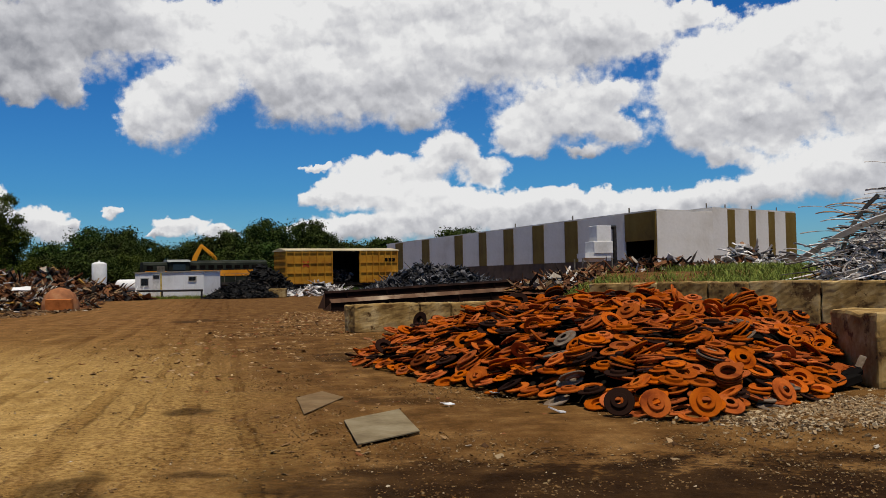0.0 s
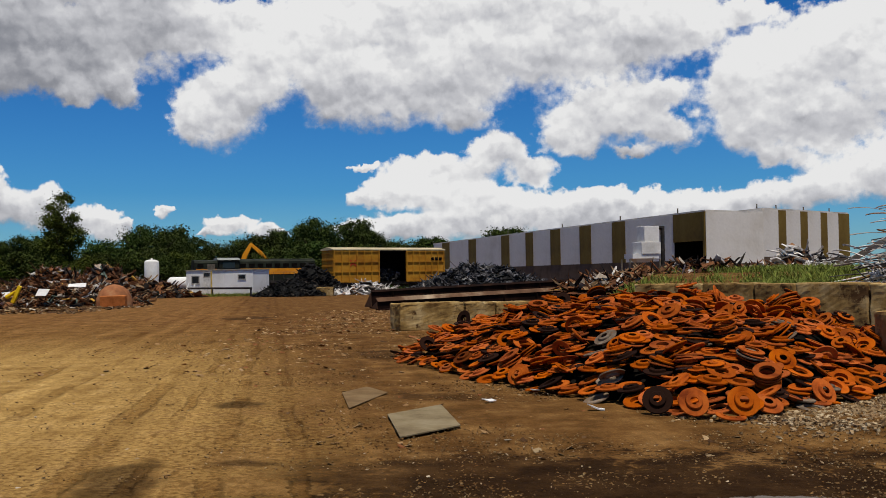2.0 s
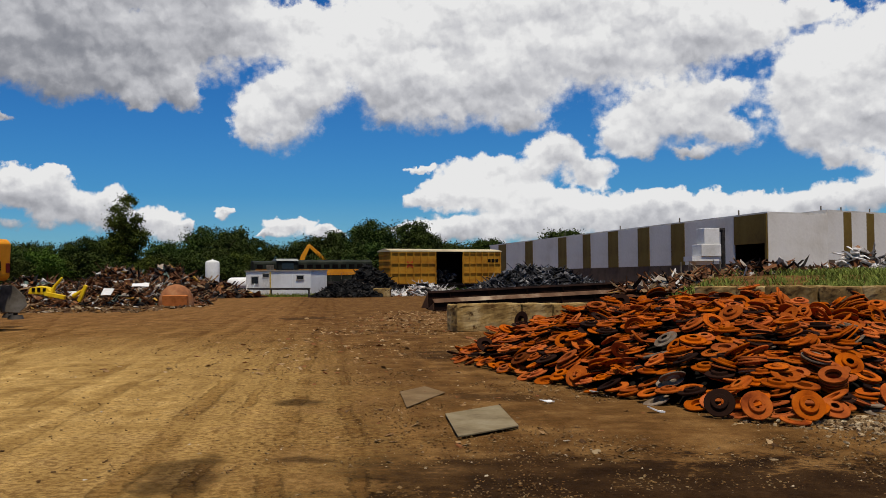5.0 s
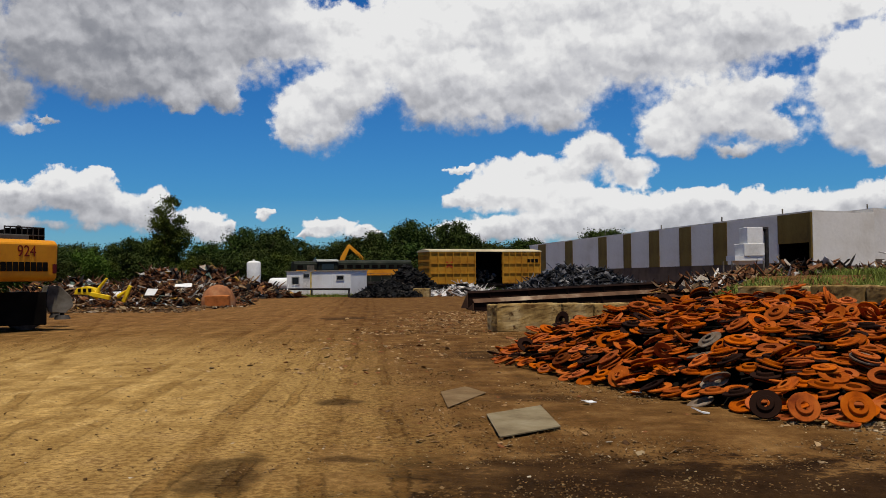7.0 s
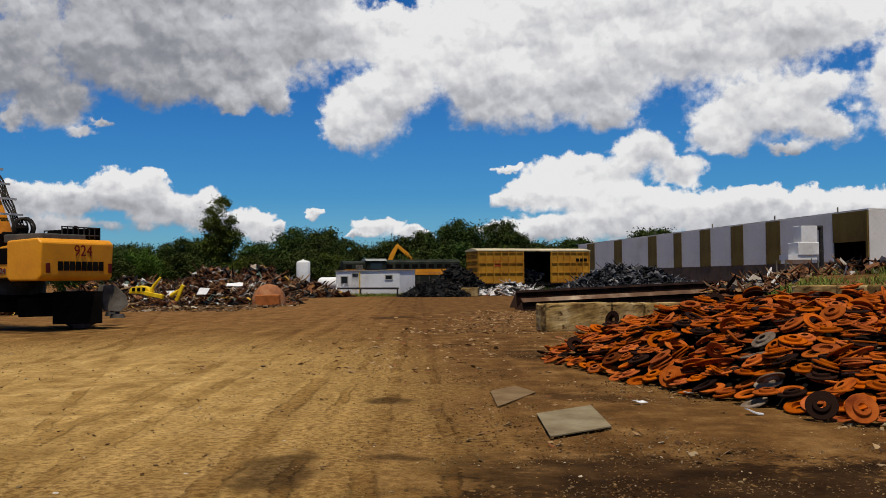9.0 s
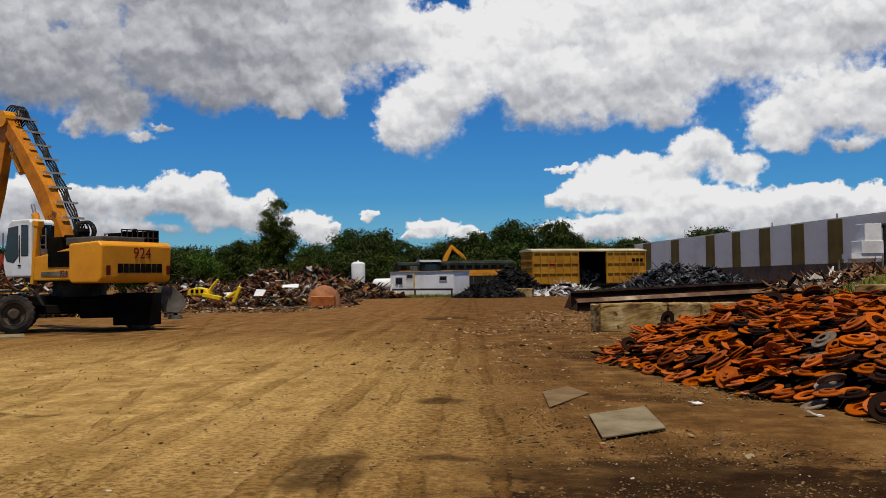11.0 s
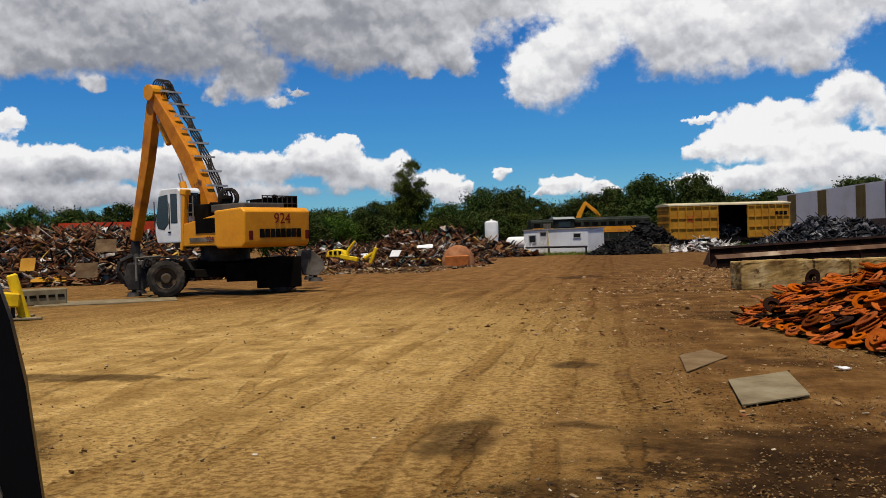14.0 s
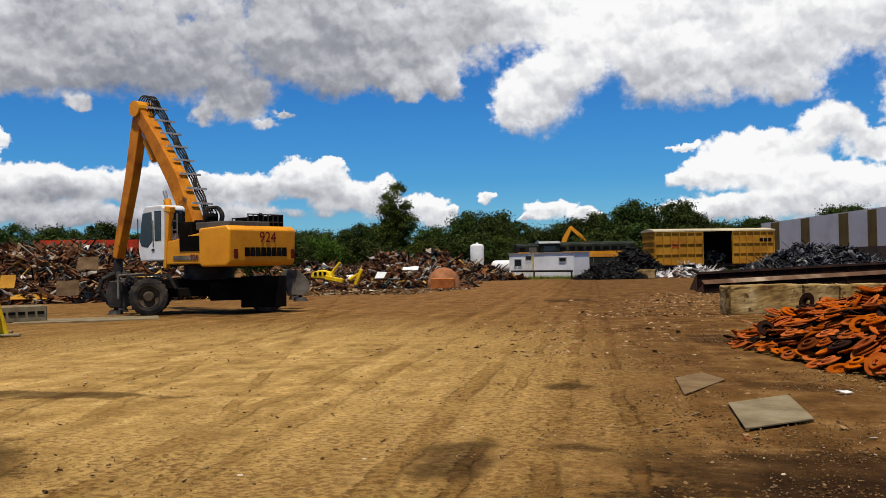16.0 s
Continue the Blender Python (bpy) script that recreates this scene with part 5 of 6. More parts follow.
def tree(rng, h, spread, mat_, bare=0.18, clumps=80, leaves=190, leaf=0.19):
    t = thing("tree", "leafy green deciduous tree in a wood edge", "tree", Matrix(), "trees of the wood edge")
    bm = bmesh.new()
    tube(bm, (0, 0, -0.2), (0.1, 0, h * 0.35), h * 0.022, h * 0.016, 8)
    tube(bm, (0.1, 0, h * 0.35), (-0.1, 0.1, h * 0.75), h * 0.016, h * 0.007, 8)
    for k in range(7):
        a, z = rng.uniform(0, 6.28), h * rng.uniform(0.25, 0.6)
        e = Vector((math.cos(a) * spread * 0.7, math.sin(a) * spread * 0.7, z + h * rng.uniform(0.12, 0.28)))
        tube(bm, (0.05, 0, z), e, h * 0.008, h * 0.003, 6)
    part("trunk", bm, BARK, t)
    zc = h * (0.5 + bare / 2)
    me = crown_mesh("crown", rng, spread, spread * 0.9, h * (1 - bare) / 2, zc, clumps, leaves, leaf, mat_)
    ob = new("crown", me)
    ob.parent = t
    return t


def build_trees():
    rng = np.random.default_rng(21)
    kinds = [tree(rng, 8.0, 3.2, LEAF), tree(rng, 7.0, 3.6, LEAF), tree(rng, 8.5, 2.8, LEAF, 0.12), tree(rng, 6.5, 3.4, LEAF_B, 0.05), tree(rng, 5.0, 3.0, LEAF, 0.0), tree(rng, 11.0, 3.1, LEAF_B, 0.2, 95)]
    hs = [8.0, 7.0, 8.5, 6.5, 5.0, 11.0]
    used = set()

    def put(az, dist, height, k):
        x, y = dist * math.sin(radians(az)), dist * math.cos(radians(az))
        s = 1.03 * height / hs[k]
        m = pose(x, y, -0.1, 0, 0, rng.uniform(0, 360))
        if k not in used:
            used.add(k)
            ob = kinds[k]
            ob.matrix_world = m @ Matrix.Diagonal((s, s, s, 1))
            ob.scale = (s, s, s)
        else:
            ob = copy_thing(kinds[k], m)
            ob.scale = (s, s, s)

    # profile of the wood edge: azimuth and the height of the crowns over it
    line = [(-54, 6.5), (-48, 6.6), (-46, 8.2), (-44, 7.2), (-41, 7.4), (-38, 6.2), (-35, 6.6), (-32.5, 7.2), (-30, 8.2), (-28, 7.6), (-26, 7.4), (-24.5, 7.0), (-22.5, 7.5), (-21, 9.2), (-19, 9.0),
            (-17, 7.8), (-15, 7.2), (-13.5, 7.4), (-12, 8.6), (-10, 9.8), (-8.5, 9.0), (-7, 8.0), (-5, 6.8), (-3.5, 7.0), (-2, 8.2), (0, 7.0), (3, 6.0)]
    azs, hts = [p[0] for p in line], [p[1] for p in line]
    az = -54.0
    while az < -5.2:
        h = 1.0 * float(np.interp(az, azs, hts))
        put(az + rng.uniform(-0.4, 0.4), rng.uniform(124, 134), h * rng.uniform(0.76, 1.12), int(rng.choice([0, 1, 2])))
        put(az + rng.uniform(-0.8, 0.8), rng.uniform(116, 122), h * rng.uniform(0.5, 0.74), int(rng.choice([3, 4, 4])))
        az += rng.uniform(0.75, 1.25)
    put(-24.9, 122, 11.6, 5)
    put(-10.3, 121, 10.0, 2)
    for a2, h2 in ((-6.2, 9.0), (-5.4, 8.6), (-4.9, 9.4), (-4.2, 10.6), (-3.7, 11.4), (-3.2, 10.8), (-2.6, 10.0)):
        put(a2, 212 if a2 > -4.6 else 150, h2 * (1.0 if a2 > -4.6 else 0.72), int(rng.choice([0, 1, 2])))
    put(0.6, 240, 14.5, 1)
    put(1.4, 240, 14.0, 0)


build_trees()


# ---- wheeled material handler ----
def lettering(name, text, size, depth, m, material, parent, label):
    cu = bpy.data.curves.new(name, "FONT")
    cu.body, cu.size, cu.extrude, cu.align_x = text, size, depth, "CENTER"
    tmp = new("tmp_text", cu)
    me = bpy.data.meshes.new_from_object(tmp.evaluated_get(bpy.context.evaluated_depsgraph_get()))
    bpy.data.objects.remove(tmp)
    me.materials.clear()
    me.materials.append(material)
    ob = new(name, me)
    ob.parent = parent
    ob.matrix_basis = m
    return tagged(ob, label)


def sweep(bm, line, r, seg=6):
    """A round hose along a line of points."""
    rings = []
    for i, p in enumerate(line):
        q = (line[min(i + 1, len(line) - 1)] - line[max(i - 1, 0)]).to_track_quat("Z", "Y")
        rings.append([bm.verts.new(p + q @ Vector((r * math.cos(6.2832 * k / seg), r * math.sin(6.2832 * k / seg), 0))) for k in range(seg)])
    for a, b in zip(rings, rings[1:]):
        for k in range(seg):
            bm.faces.new((a[k], a[(k + 1) % seg], b[(k + 1) % seg], b[k]))
    bm.faces.new(rings[0][::-1])
    bm.faces.new(rings[-1])


def beam_part(name, pts, widths, y0, y1, material, parent, label="", bevel=0.04):
    """A boxed arm in the x-z plane along pts, with a depth at each point."""
    up, lo = [], []
    for i, (x, z) in enumerate(pts):
        a, b = pts[max(i - 1, 0)], pts[min(i + 1, len(pts) - 1)]
        d = Vector((b[0] - a[0], b[1] - a[1])).normalized()
        n = Vector((-d.y, d.x)) * widths[i] / 2
        up.append((x + n.x, z + n.y))
        lo.append((x - n.x, z - n.y))
    bm = bmesh.new()
    prism(bm, up + lo[::-1], y0, y1)
    soften(bm, bevel, 2)
    return part(name, bm, material, parent, label)


def wheel(parent, x, y, r, w, side):
    bm = bmesh.new()
    prof = [(r * 0.56, -w / 2), (r * 0.72, -w / 2 - 0.02), (r * 0.93, -w / 2 + 0.01), (r, -w / 2 + 0.06), (r, w / 2 - 0.06), (r * 0.93, w / 2 - 0.01), (r * 0.72, w / 2 + 0.02), (r * 0.56, w / 2)]
    m = pose(x, y, r, 90, 0, 0)
    rings = lathe(bm, prof, 88, m)
    hub = m @ Vector((0, 0, 0))
    for j in (3, 4):
        for i, v in enumerate(rings[j]):
            if (i + (2 if j == 4 else 0)) % 4 < 2:
                v.co = hub + (v.co - hub) * 0.955
    t = part("tyre", bm, RUBBER, parent, "worn dusty lugged tyre")
    bm = bmesh.new()
    lathe(bm, [(r * 0.57, 0.02), (r * 0.54, 0.10), (r * 0.48, 0.02), (r * 0.30, -0.02), (r * 0.26, 0.10), (r * 0.20, 0.14), (0.0, 0.14)], 28, pose(x, y + side * w * 0.3, r, 90 if side < 0 else -90, 0, 0))
    part("rim", bm, HUB, t, "dusty steel rim")


def build_handler():
    t = thing("material_handler", "yellow wheeled scrap material handler with a white cab and raised boom", "material handler", pose(-20.05, 27.95, 0, 0, 0, HEAD))
    # lower carriage, turned across the upper one
    bm = bmesh.new()
    box(bm, (0, 0, 0.92), (4.6, 1.2, 0.55))
    box(bm, (0, 0, 0.75), (3.0, 1.9, 0.3))
    box(bm, (-1.95, 0, 0.65), (0.4, 2.0, 0.35))
    box(bm, (1.85, 0, 0.65), (0.4, 2.0, 0.35))
    soften(bm, 0.03, 1)
    # black instead of steel: the shade under the machine is put into the colour
    lower = part("lower_carriage", bm, BLACK, t, "dark greasy lower carriage, blackened for the shade under the machine")
    lower.matrix_basis = pose(0, 0, 0, 0, 0, 36.0 - HEAD)
    for x in (-1.95, 1.85):
        for y, side in ((-1.2, -1), (1.2, 1)):
            wheel(lower, x, y, 0.64, 0.52, side)
    for x, sg in ((-2.9, -1), (2.9, 1)):
        for y in (-0.95, 0.95):
            bm = bmesh.new()
            lift = 0.32 if sg > 0 else 0.06
            prism(bm, [(x - 0.30, 0.25 + lift), (x + 0.2, 0.22 + lift), (x + 0.45, 0.45 + lift), (x + 0.38, 0.75 + lift), (x + 0.05, 1.1 + lift), (x - 0.3, 1.12 + lift), (x - 0.42, 0.6 + lift)], y - 0.16, y + 0.16)
            tube(bm, (x - sg * 0.5, y, 1.05), (x + sg * 0.1, y, 0.7 + lift), 0.07, 0.06, 10)
            soften(bm, 0.03, 1)
            part("outrigger", bm, GALV if sg > 0 else DARK_STEEL, lower, "dusty grey raised support leg")
            bm = bmesh.new()
            tube(bm, (x + sg * 0.12, y, 0.02 + lift), (x + sg * 0.12, y, 0.15 + lift), 0.26, 0.2, 14)
            tube(bm, (x + sg * 0.12, y, 0.15 + lift), (x + sg * 0.1, y, 0.4 + lift), 0.07, 0.07, 8)
            part("foot", bm, DARK_STEEL, lower, "round support foot")
    bm = bmesh.new()
    box(bm, (-2.75, -0.2, 1.2), (0.12, 2.4, 0.12))
    tube(bm, (-2.9, -1.3, 0.6), (-2.9, -1.3, 1.35), 0.035, 0.035, 8)
    tube(bm, (-2.9, -1.3, 1.35), (-2.1, -1.3, 1.4), 0.035, 0.035, 8)
    part("step_rail", bm, GALV, lower, "bent step rail")
    bm = bmesh.new()
    prism(bm, [(-2.75, 1.05), (-2.6, 1.38), (-1.3, 1.38), (-1.05, 0.9), (-1.12, 0.88), (-1.36, 1.32), (-2.56, 1.32), (-2.7, 1.02)], -1.45, -0.95)
    part("mudguard", bm, DARK_STEEL, lower, "dark mudguard")
    # added black panel and box, standing for the shade over the rear wheels
    bm = bmesh.new()
    box(bm, (1.75, -1.52, 0.72), (1.5, 0.05, 1.05), (4, 0, 0))
    box(bm, (0.55, -1.15, 0.75), (1.1, 0.5, 0.6))
    soften(bm, 0.02, 1)
    part("side_flap", bm, BLACK, lower, "black panel and box added for the shade over the rear wheels")
    bm = bmesh.new()
    tube(bm, (0, 0, 1.15), (0, 0, 1.68), 0.85, 0.85, 32)
    part("slewing_ring", bm, DARK_STEEL, t)

    # upper carriage
    bm = bmesh.new()
    prism(bm, [(-2.72, 1.70), (-2.6, 1.58), (-1.35, 1.58), (-1.25, 1.70), (-1.25, 2.84), (-2.62, 2.9), (-2.78, 2.76)], -1.45, 1.45)
    soften(bm, 0.11, 3)
    part("counterweight", bm, YELLOW, t, "rounded yellow counterweight", smooth=False)
    for y0, y1, nm in ((0.55, 1.38, "side_housing"), (-1.38, -0.55, "side_housing")):
        bm = bmesh.new()
        prism(bm, [(-1.28, 1.68), (0.55, 1.68), (0.55, 2.45), (-1.28, 2.72)], y0, y1)
        soften(bm, 0.04, 2)
        part(nm, bm, YELLOW, t)
    bm = bmesh.new()
    box(bm, (-0.72, 1.385, 2.36), (1.05, 0.03, 0.5))
    part("side_grille", bm, BLACK, t, "dark cooling grille")
    bm = bmesh.new()
    box(bm, (-0.5, 1.39, 1.9), (1.3, 0.02, 0.14))
    part("side_stripe", bm, GALV, t, "grey stripe")
    bm = bmesh.new()
    box(bm, (-0.3, 0, 1.72), (2.9, 2.5, 0.16))
    part("platform", bm, DARK_STEEL, t)
    bm = bmesh.new()
    box(bm, (-1.2, -0.1, 2.6), (2.2, 1.3, 0.45))
    box(bm, (-1.55, 0.25, 2.93), (1.7, 1.75, 0.26))
    soften(bm, 0.04, 2)
    part("engine_hood", bm, mat("hood_grey", (0.085, 0.078, 0.066), fine=10), t, "dusty grey engine hood")
    # marks on the counterweight
    dark = mat("dark_red_lettering", (0.16, 0.015, 0.01), fine=10)
    lettering("model_number", "924", 0.5, 0.006, Matrix.Translation((-2.772, -0.18, 2.36)) @ pose(0, 0, 0, 90, 0, -90), dark, t, "dark red model number")
    for k in range(8):
        bm = bmesh.new()
        box(bm, (-2.755, 0.70 - k * 0.232, 2.04), (0.012, 0.20, 0.29))
        part("maker_mark", bm, BLACK, t, "black letter-sized bar")
    for y in (1.18, -1.30):
        bm = bmesh.new()
        box(bm, (-2.765, y, 1.98), (0.03, 0.16, 0.3))
        soften(bm, 0.01, 1)
        part("tail_lamp", bm, mat("tail_lamp_red", (0.10, 0.012, 0.01), rough=0.3, fine=8), t, "dark red tail lamp")
    lettering("side_number", "924", 0.26, 0.004, Matrix.Translation((-0.95, 1.402, 1.82)) @ pose(0, 0, 0, 90, 0, 180), dark, t, "dark model number")
    # cab with glazed sides
    x0, x1, y0, y1, z0, z1 = 0.62, 2.05, 0.5, 1.42, 1.82, 3.72
    bm = bmesh.new()
    side = [(x0, z0), (x1 - 0.12, z0), (x1, z0 + 0.35), (x1, z0 + 0.6), (x1 - 0.28, z1 - 0.12), (x1 - 0.42, z1), (x0 + 0.1, z1), (x0, z1 - 0.1)]
    prism(bm, side, y0, y1)
    soften(bm, 0.06, 3)
    cab = part("cab", bm, CAB_WHITE, t, "white rounded operator cab")
    for nm, pts in (("door_window", [(1.24, 2.5), (1.5, 2.28), (1.86, 2.34), (1.97, 2.55), (1.78, 3.47), (1.26, 3.52)]), ("side_window", [(0.74, 2.5), (1.12, 2.5), (1.12, 3.54), (0.74, 3.52)])):
        bm = bmesh.new()
        prism(bm, pts, y1 - 0.05, y1 + 0.014)
        soften(bm, 0.03, 2)
        part(nm, bm, GLASS_DARK, cab, "dark glazed window")
    bm = bmesh.new()
    box(bm, (x0 - 0.005, (y0 + y1) / 2, 3.15), (0.05, 0.66, 0.8))
    part("rear_window", bm, GLASS_DARK, cab, "dark rear window")
    for xx, zz in ((1.18, 2.3), (2.03, 2.4)):
        bm = bmesh.new()
        tube(bm, (xx, y1 + 0.02, zz), (xx, y1 + 0.02, zz + 0.9), 0.018, 0.018, 6)
        part("grab_rail", bm, DARK_STEEL, cab)
    bm = bmesh.new()
    box(bm, (1.2, y1 + 0.01, 2.2), (0.14, 0.03, 0.05))
    part("door_handle", bm, BLACK, cab)
    # railings, tank guard, hose drum on the deck
    bm = bmesh.new()
    for a, b in (((-2.3, -1.3), (0.3, -1.3)), ((-2.3, -1.3), (-2.3, 0.25))):
        for z in (2.8, 3.05, 3.3):
            tube(bm, (*a, z), (*b, z), 0.022, 0.022, 6)
        n = 7
        for k in range(n + 1):
            x, y = a[0] + (b[0] - a[0]) * k / n, a[1] + (b[1] - a[1]) * k / n
            tube(bm, (x, y, 2.7), (x, y, 3.32), 0.022, 0.022, 6)
    part("deck_railing", bm, DARK_STEEL, t, "dark steel deck railing")
    bm = bmesh.new()
    box(bm, (-1.1, -1.27, 3.03), (2.4, 0.025, 0.56))
    box(bm, (-2.26, -0.55, 3.0), (0.025, 1.45, 0.5))
    part("guard_screen", bm, BLACK, t, "black guard screen")
    bm = bmesh.new()
    for k in range(7):
        lathe(bm, [(0.30, -0.02), (0.36, 0.0), (0.30, 0.02)], 20, pose(-0.75 + 0.05 * k, 0.3, 3.3, 90, 0, 20 * k))
    part("hose_coil", bm, RUBBER, t, "black coiled hose")
    bm = bmesh.new()
    tube(bm, (-1.1, 0.75, 2.7), (-1.1, 0.75, 3.25), 0.16, 0.16, 14)
    tube(bm, (-1.1, 0.75, 3.25), (-1.1, 0.75, 3.35), 0.2, 0.17, 14)
    part("air_filter", bm, BLACK, t, "black air filter drum")
    bm = bmesh.new()
    tube(bm, (-2.0, -0.45, 2.8), (-2.15, -0.45, 3.35), 0.06, 0.06, 10)
    part("exhaust", bm, BLACK, t)
    bm = bmesh.new()
    box(bm, (0.2, 0.3, 2.75), (0.7, 1.1, 0.75))
    box(bm, (-0.45, -0.7, 2.85), (1.2, 0.8, 0.5))
    tube(bm, (-0.2, 0.75, 3.1), (-0.2, -0.9, 3.1), 0.09, 0.09, 10)
    tube(bm, (0.35, 0.8, 2.4), (0.35, 0.8, 3.5), 0.06, 0.06, 8)
    soften(bm, 0.02, 1)
    part("deck_machinery", bm, BLACK, t, "black oily hydraulic machinery")
    bm = bmesh.new()
    box(bm, (0.52, 1.3, 2.55), (0.16, 0.2, 2.0), (0, -7, 0))
    box(bm, (0.42, 1.3, 3.55), (0.3, 0.24, 0.2), (0, -7, 0))
    soften(bm, 0.03, 2)
    part("boom_foot_plate", bm, YELLOW, t, "orange upright plate at the boom foot")
    # tool box and steps by the cab
    bm = bmesh.new()
    for z in (2.55, 2.85, 3.15):
        tube(bm, (0.1, 1.25, z), (0.65, 1.25, z), 0.02, 0.02, 6)
    for x in (0.1, 0.38, 0.65):
        tube(bm, (x, 1.25, 2.3), (x, 1.25, 3.4), 0.025, 0.025, 6)
    part("catwalk_rail", bm, GALV, t, "grey catwalk rail")

    # boom, stick, cylinders
    B0, E, TIP = Vector((0.55, 2.45)), Vector(ELBOW), Vector(STICK_TIP)
    d = E - B0
    nrm = Vector((-d.y, d.x)).normalized()
    pts = [B0, B0 + d * 0.18 + nrm * 0.12, B0 + d * 0.45 + nrm * 0.22, B0 + d * 0.72 + nrm * 0.12, B0 + d * 0.9, E + d.normalized() * 0.25]
    beam_part("boom", pts, [0.46, 0.54, 0.60, 0.52, 0.46, 0.32], -0.33, 0.17, ARM_SHADED, t, "yellow boxed boom")
    sd = TIP - E
    sn = Vector((-sd.y, sd.x)).normalized()
    beam_part("stick", [E - sd * 0.02, E + sd * 0.12 - sn * 0.02, E + sd * 0.45 - sn * 0.1, E + sd * 0.75 - sn * 0.05, TIP], [0.42, 0.54, 0.48, 0.40, 0.30], -0.26, 0.1, ARM_SHADED, t, "yellow boxed stick")
    for y in (-0.5, 0.34):
        bm = bmesh.new()
        a = Vector((1.05, y, 2.0))
        b = Vector(((B0 + d * 0.4).x + 0.12, y, (B0 + d * 0.4).y - 0.15))
        mid = a.lerp(b, 0.86)
        tube(bm, a, mid, 0.13, 0.13, 14)
        cyl = part("lift_cylinder", bm, YELLOW, t, "yellow lift cylinder")
        bm = bmesh.new()
        tube(bm, mid, b, 0.07, 0.07, 12)
        part("rod", bm, CHROME, cyl, "bright piston rod")
    bm = bmesh.new()
    p, q = B0 + d * 0.66 - nrm * 0.45, E + sd * 0.10 - sn * 0.0
    p2 = p.lerp(q, 0.55)
    tube(bm, (p.x, -0.08, p.y), (p2.x, -0.08, p2.y), 0.13, 0.13, 14)
    cyl = part("stick_cylinder", bm, YELLOW, t, "yellow stick cylinder")
    bm = bmesh.new()
    tube(bm, (p2.x, -0.08, p2.y), (q.x, -0.08, q.y), 0.07, 0.07, 12)
    part("rod", bm, CHROME, cyl, "bright piston rod")
    for at_, r in ((E, 0.3), (B0, 0.3)):
        bm = bmesh.new()
        tube(bm, (at_.x, -0.42, at_.y), (at_.x, 0.26, at_.y), r, r, 16)
        part("pivot", bm, YELLOW, t)
    # hose guards: bright bars across the back of the boom and the hoses over them
    for k in range(8):
        f = 0.22 + 0.105 * k
        c = B0 + d * f + nrm * (0.42 + 0.16 * math.sin(math.pi * min(f, 1)))
        bm = bmesh.new()
        box(bm, (c.x, -0.4, c.y), (0.08, 0.9, 0.07))
        part("hose_clamp", bm, CLAMP, t, "bright crossbar")
    for y in (-0.66, -0.56, -0.46, -0.36):
        bm = bmesh.new()
        line = []
        for k in range(23):
            f = 0.1 + 0.93 * k / 22
            c = B0 + d * f + nrm * (0.38 + 0.16 * math.sin(math.pi * min(f, 1)) + 0.035 * math.sin(k * 1.7 + y * 9))
            line.append(Vector((c.x, y, c.y)))
        sweep(bm, line, 0.032, 6)
        part("hose", bm, RUBBER, t, "black hydraulic hose")
    bm = bmesh.new()
    for k in range(5):
        lathe(bm, [(0.34, -0.025), (0.385, 0.0), (0.34, 0.025)], 18, pose(E.x - 0.1, -0.5 + 0.1 * k, E.y + 0.15, 90, 0, 0))
    part("hose_loop", bm, RUBBER, t, "black hose loop")
    # grab hanging into the scrap
    bm = bmesh.new()
    tube(bm, (TIP.x, -0.08, TIP.y), (TIP.x + 0.05, -0.08, TIP.y - 0.6), 0.16, 0.2, 12)
    grab = part("grab_head", bm, DARK_STEEL, t, "dark grab head")
    for k in range(5):
        a = 2 * math.pi * k / 5
        bm = bmesh.new()
        prv = None
        for r, z in ((0.15, -0.6), (0.62, -0.8), (0.72, -1.2), (0.42, -1.65), (0.2, -1.85)):
            c3 = Vector((TIP.x + r * math.cos(a), -0.08 + r * math.sin(a), TIP.y + z))
            if prv is not None:
                tube(bm, prv, c3, 0.11, 0.08, 8)
            prv = c3
        part("tine", bm, DARK_STEEL, grab)


# machine yellow in darker tones: shade on the arm put into its colour
ARM_SHADED = mat("arm_yellow_shaded", (0.50, 0.165, 0.006), (0.26, 0.075, 0.005), (0.66, 0.25, 0.010), 0.5, scale=1.3, fine=9, bump=0.08, spots=((0.09, 0.035, 0.014), 0.60, 2.2), spec=0.2)
CLAMP = mat("bare_grey_bar", (0.42, 0.41, 0.38), fine=20, rough=0.5)
HEAD = 165.0
ELBOW, STICK_TIP = (3.85, 7.5), (5.45, 2.0)
build_handler()


# ---- bright scrap tangle on the bank ----
def ribbon(verts, faces, pts, w, th, rng):
    """A bent flat strip along pts."""
    side = rng.normal(0, 1, 3)
    base = len(verts)
    for i, p in enumerate(pts):
        d = pts[min(i + 1, len(pts) - 1)] - pts[max(i - 1, 0)]
        s = np.cross(d, side)
        s /= np.linalg.norm(s) + 1e-9
        n = np.cross(s, d)
        n /= np.linalg.norm(n) + 1e-9
        for a, b in ((-1, -1), (1, -1), (1, 1), (-1, 1)):
            verts.append(p + s * a * w / 2 + n * b * th / 2)
        if i:
            q = base + 4 * (i - 1)
            for k in range(4):
                faces.append((q + k, q + (k + 1) % 4, q + 4 + (k + 1) % 4, q + 4 + k))
    faces.append((base + 3, base + 2, base + 1, base))
    e = len(verts) - 4
    faces.append((e, e + 1, e + 2, e + 3))


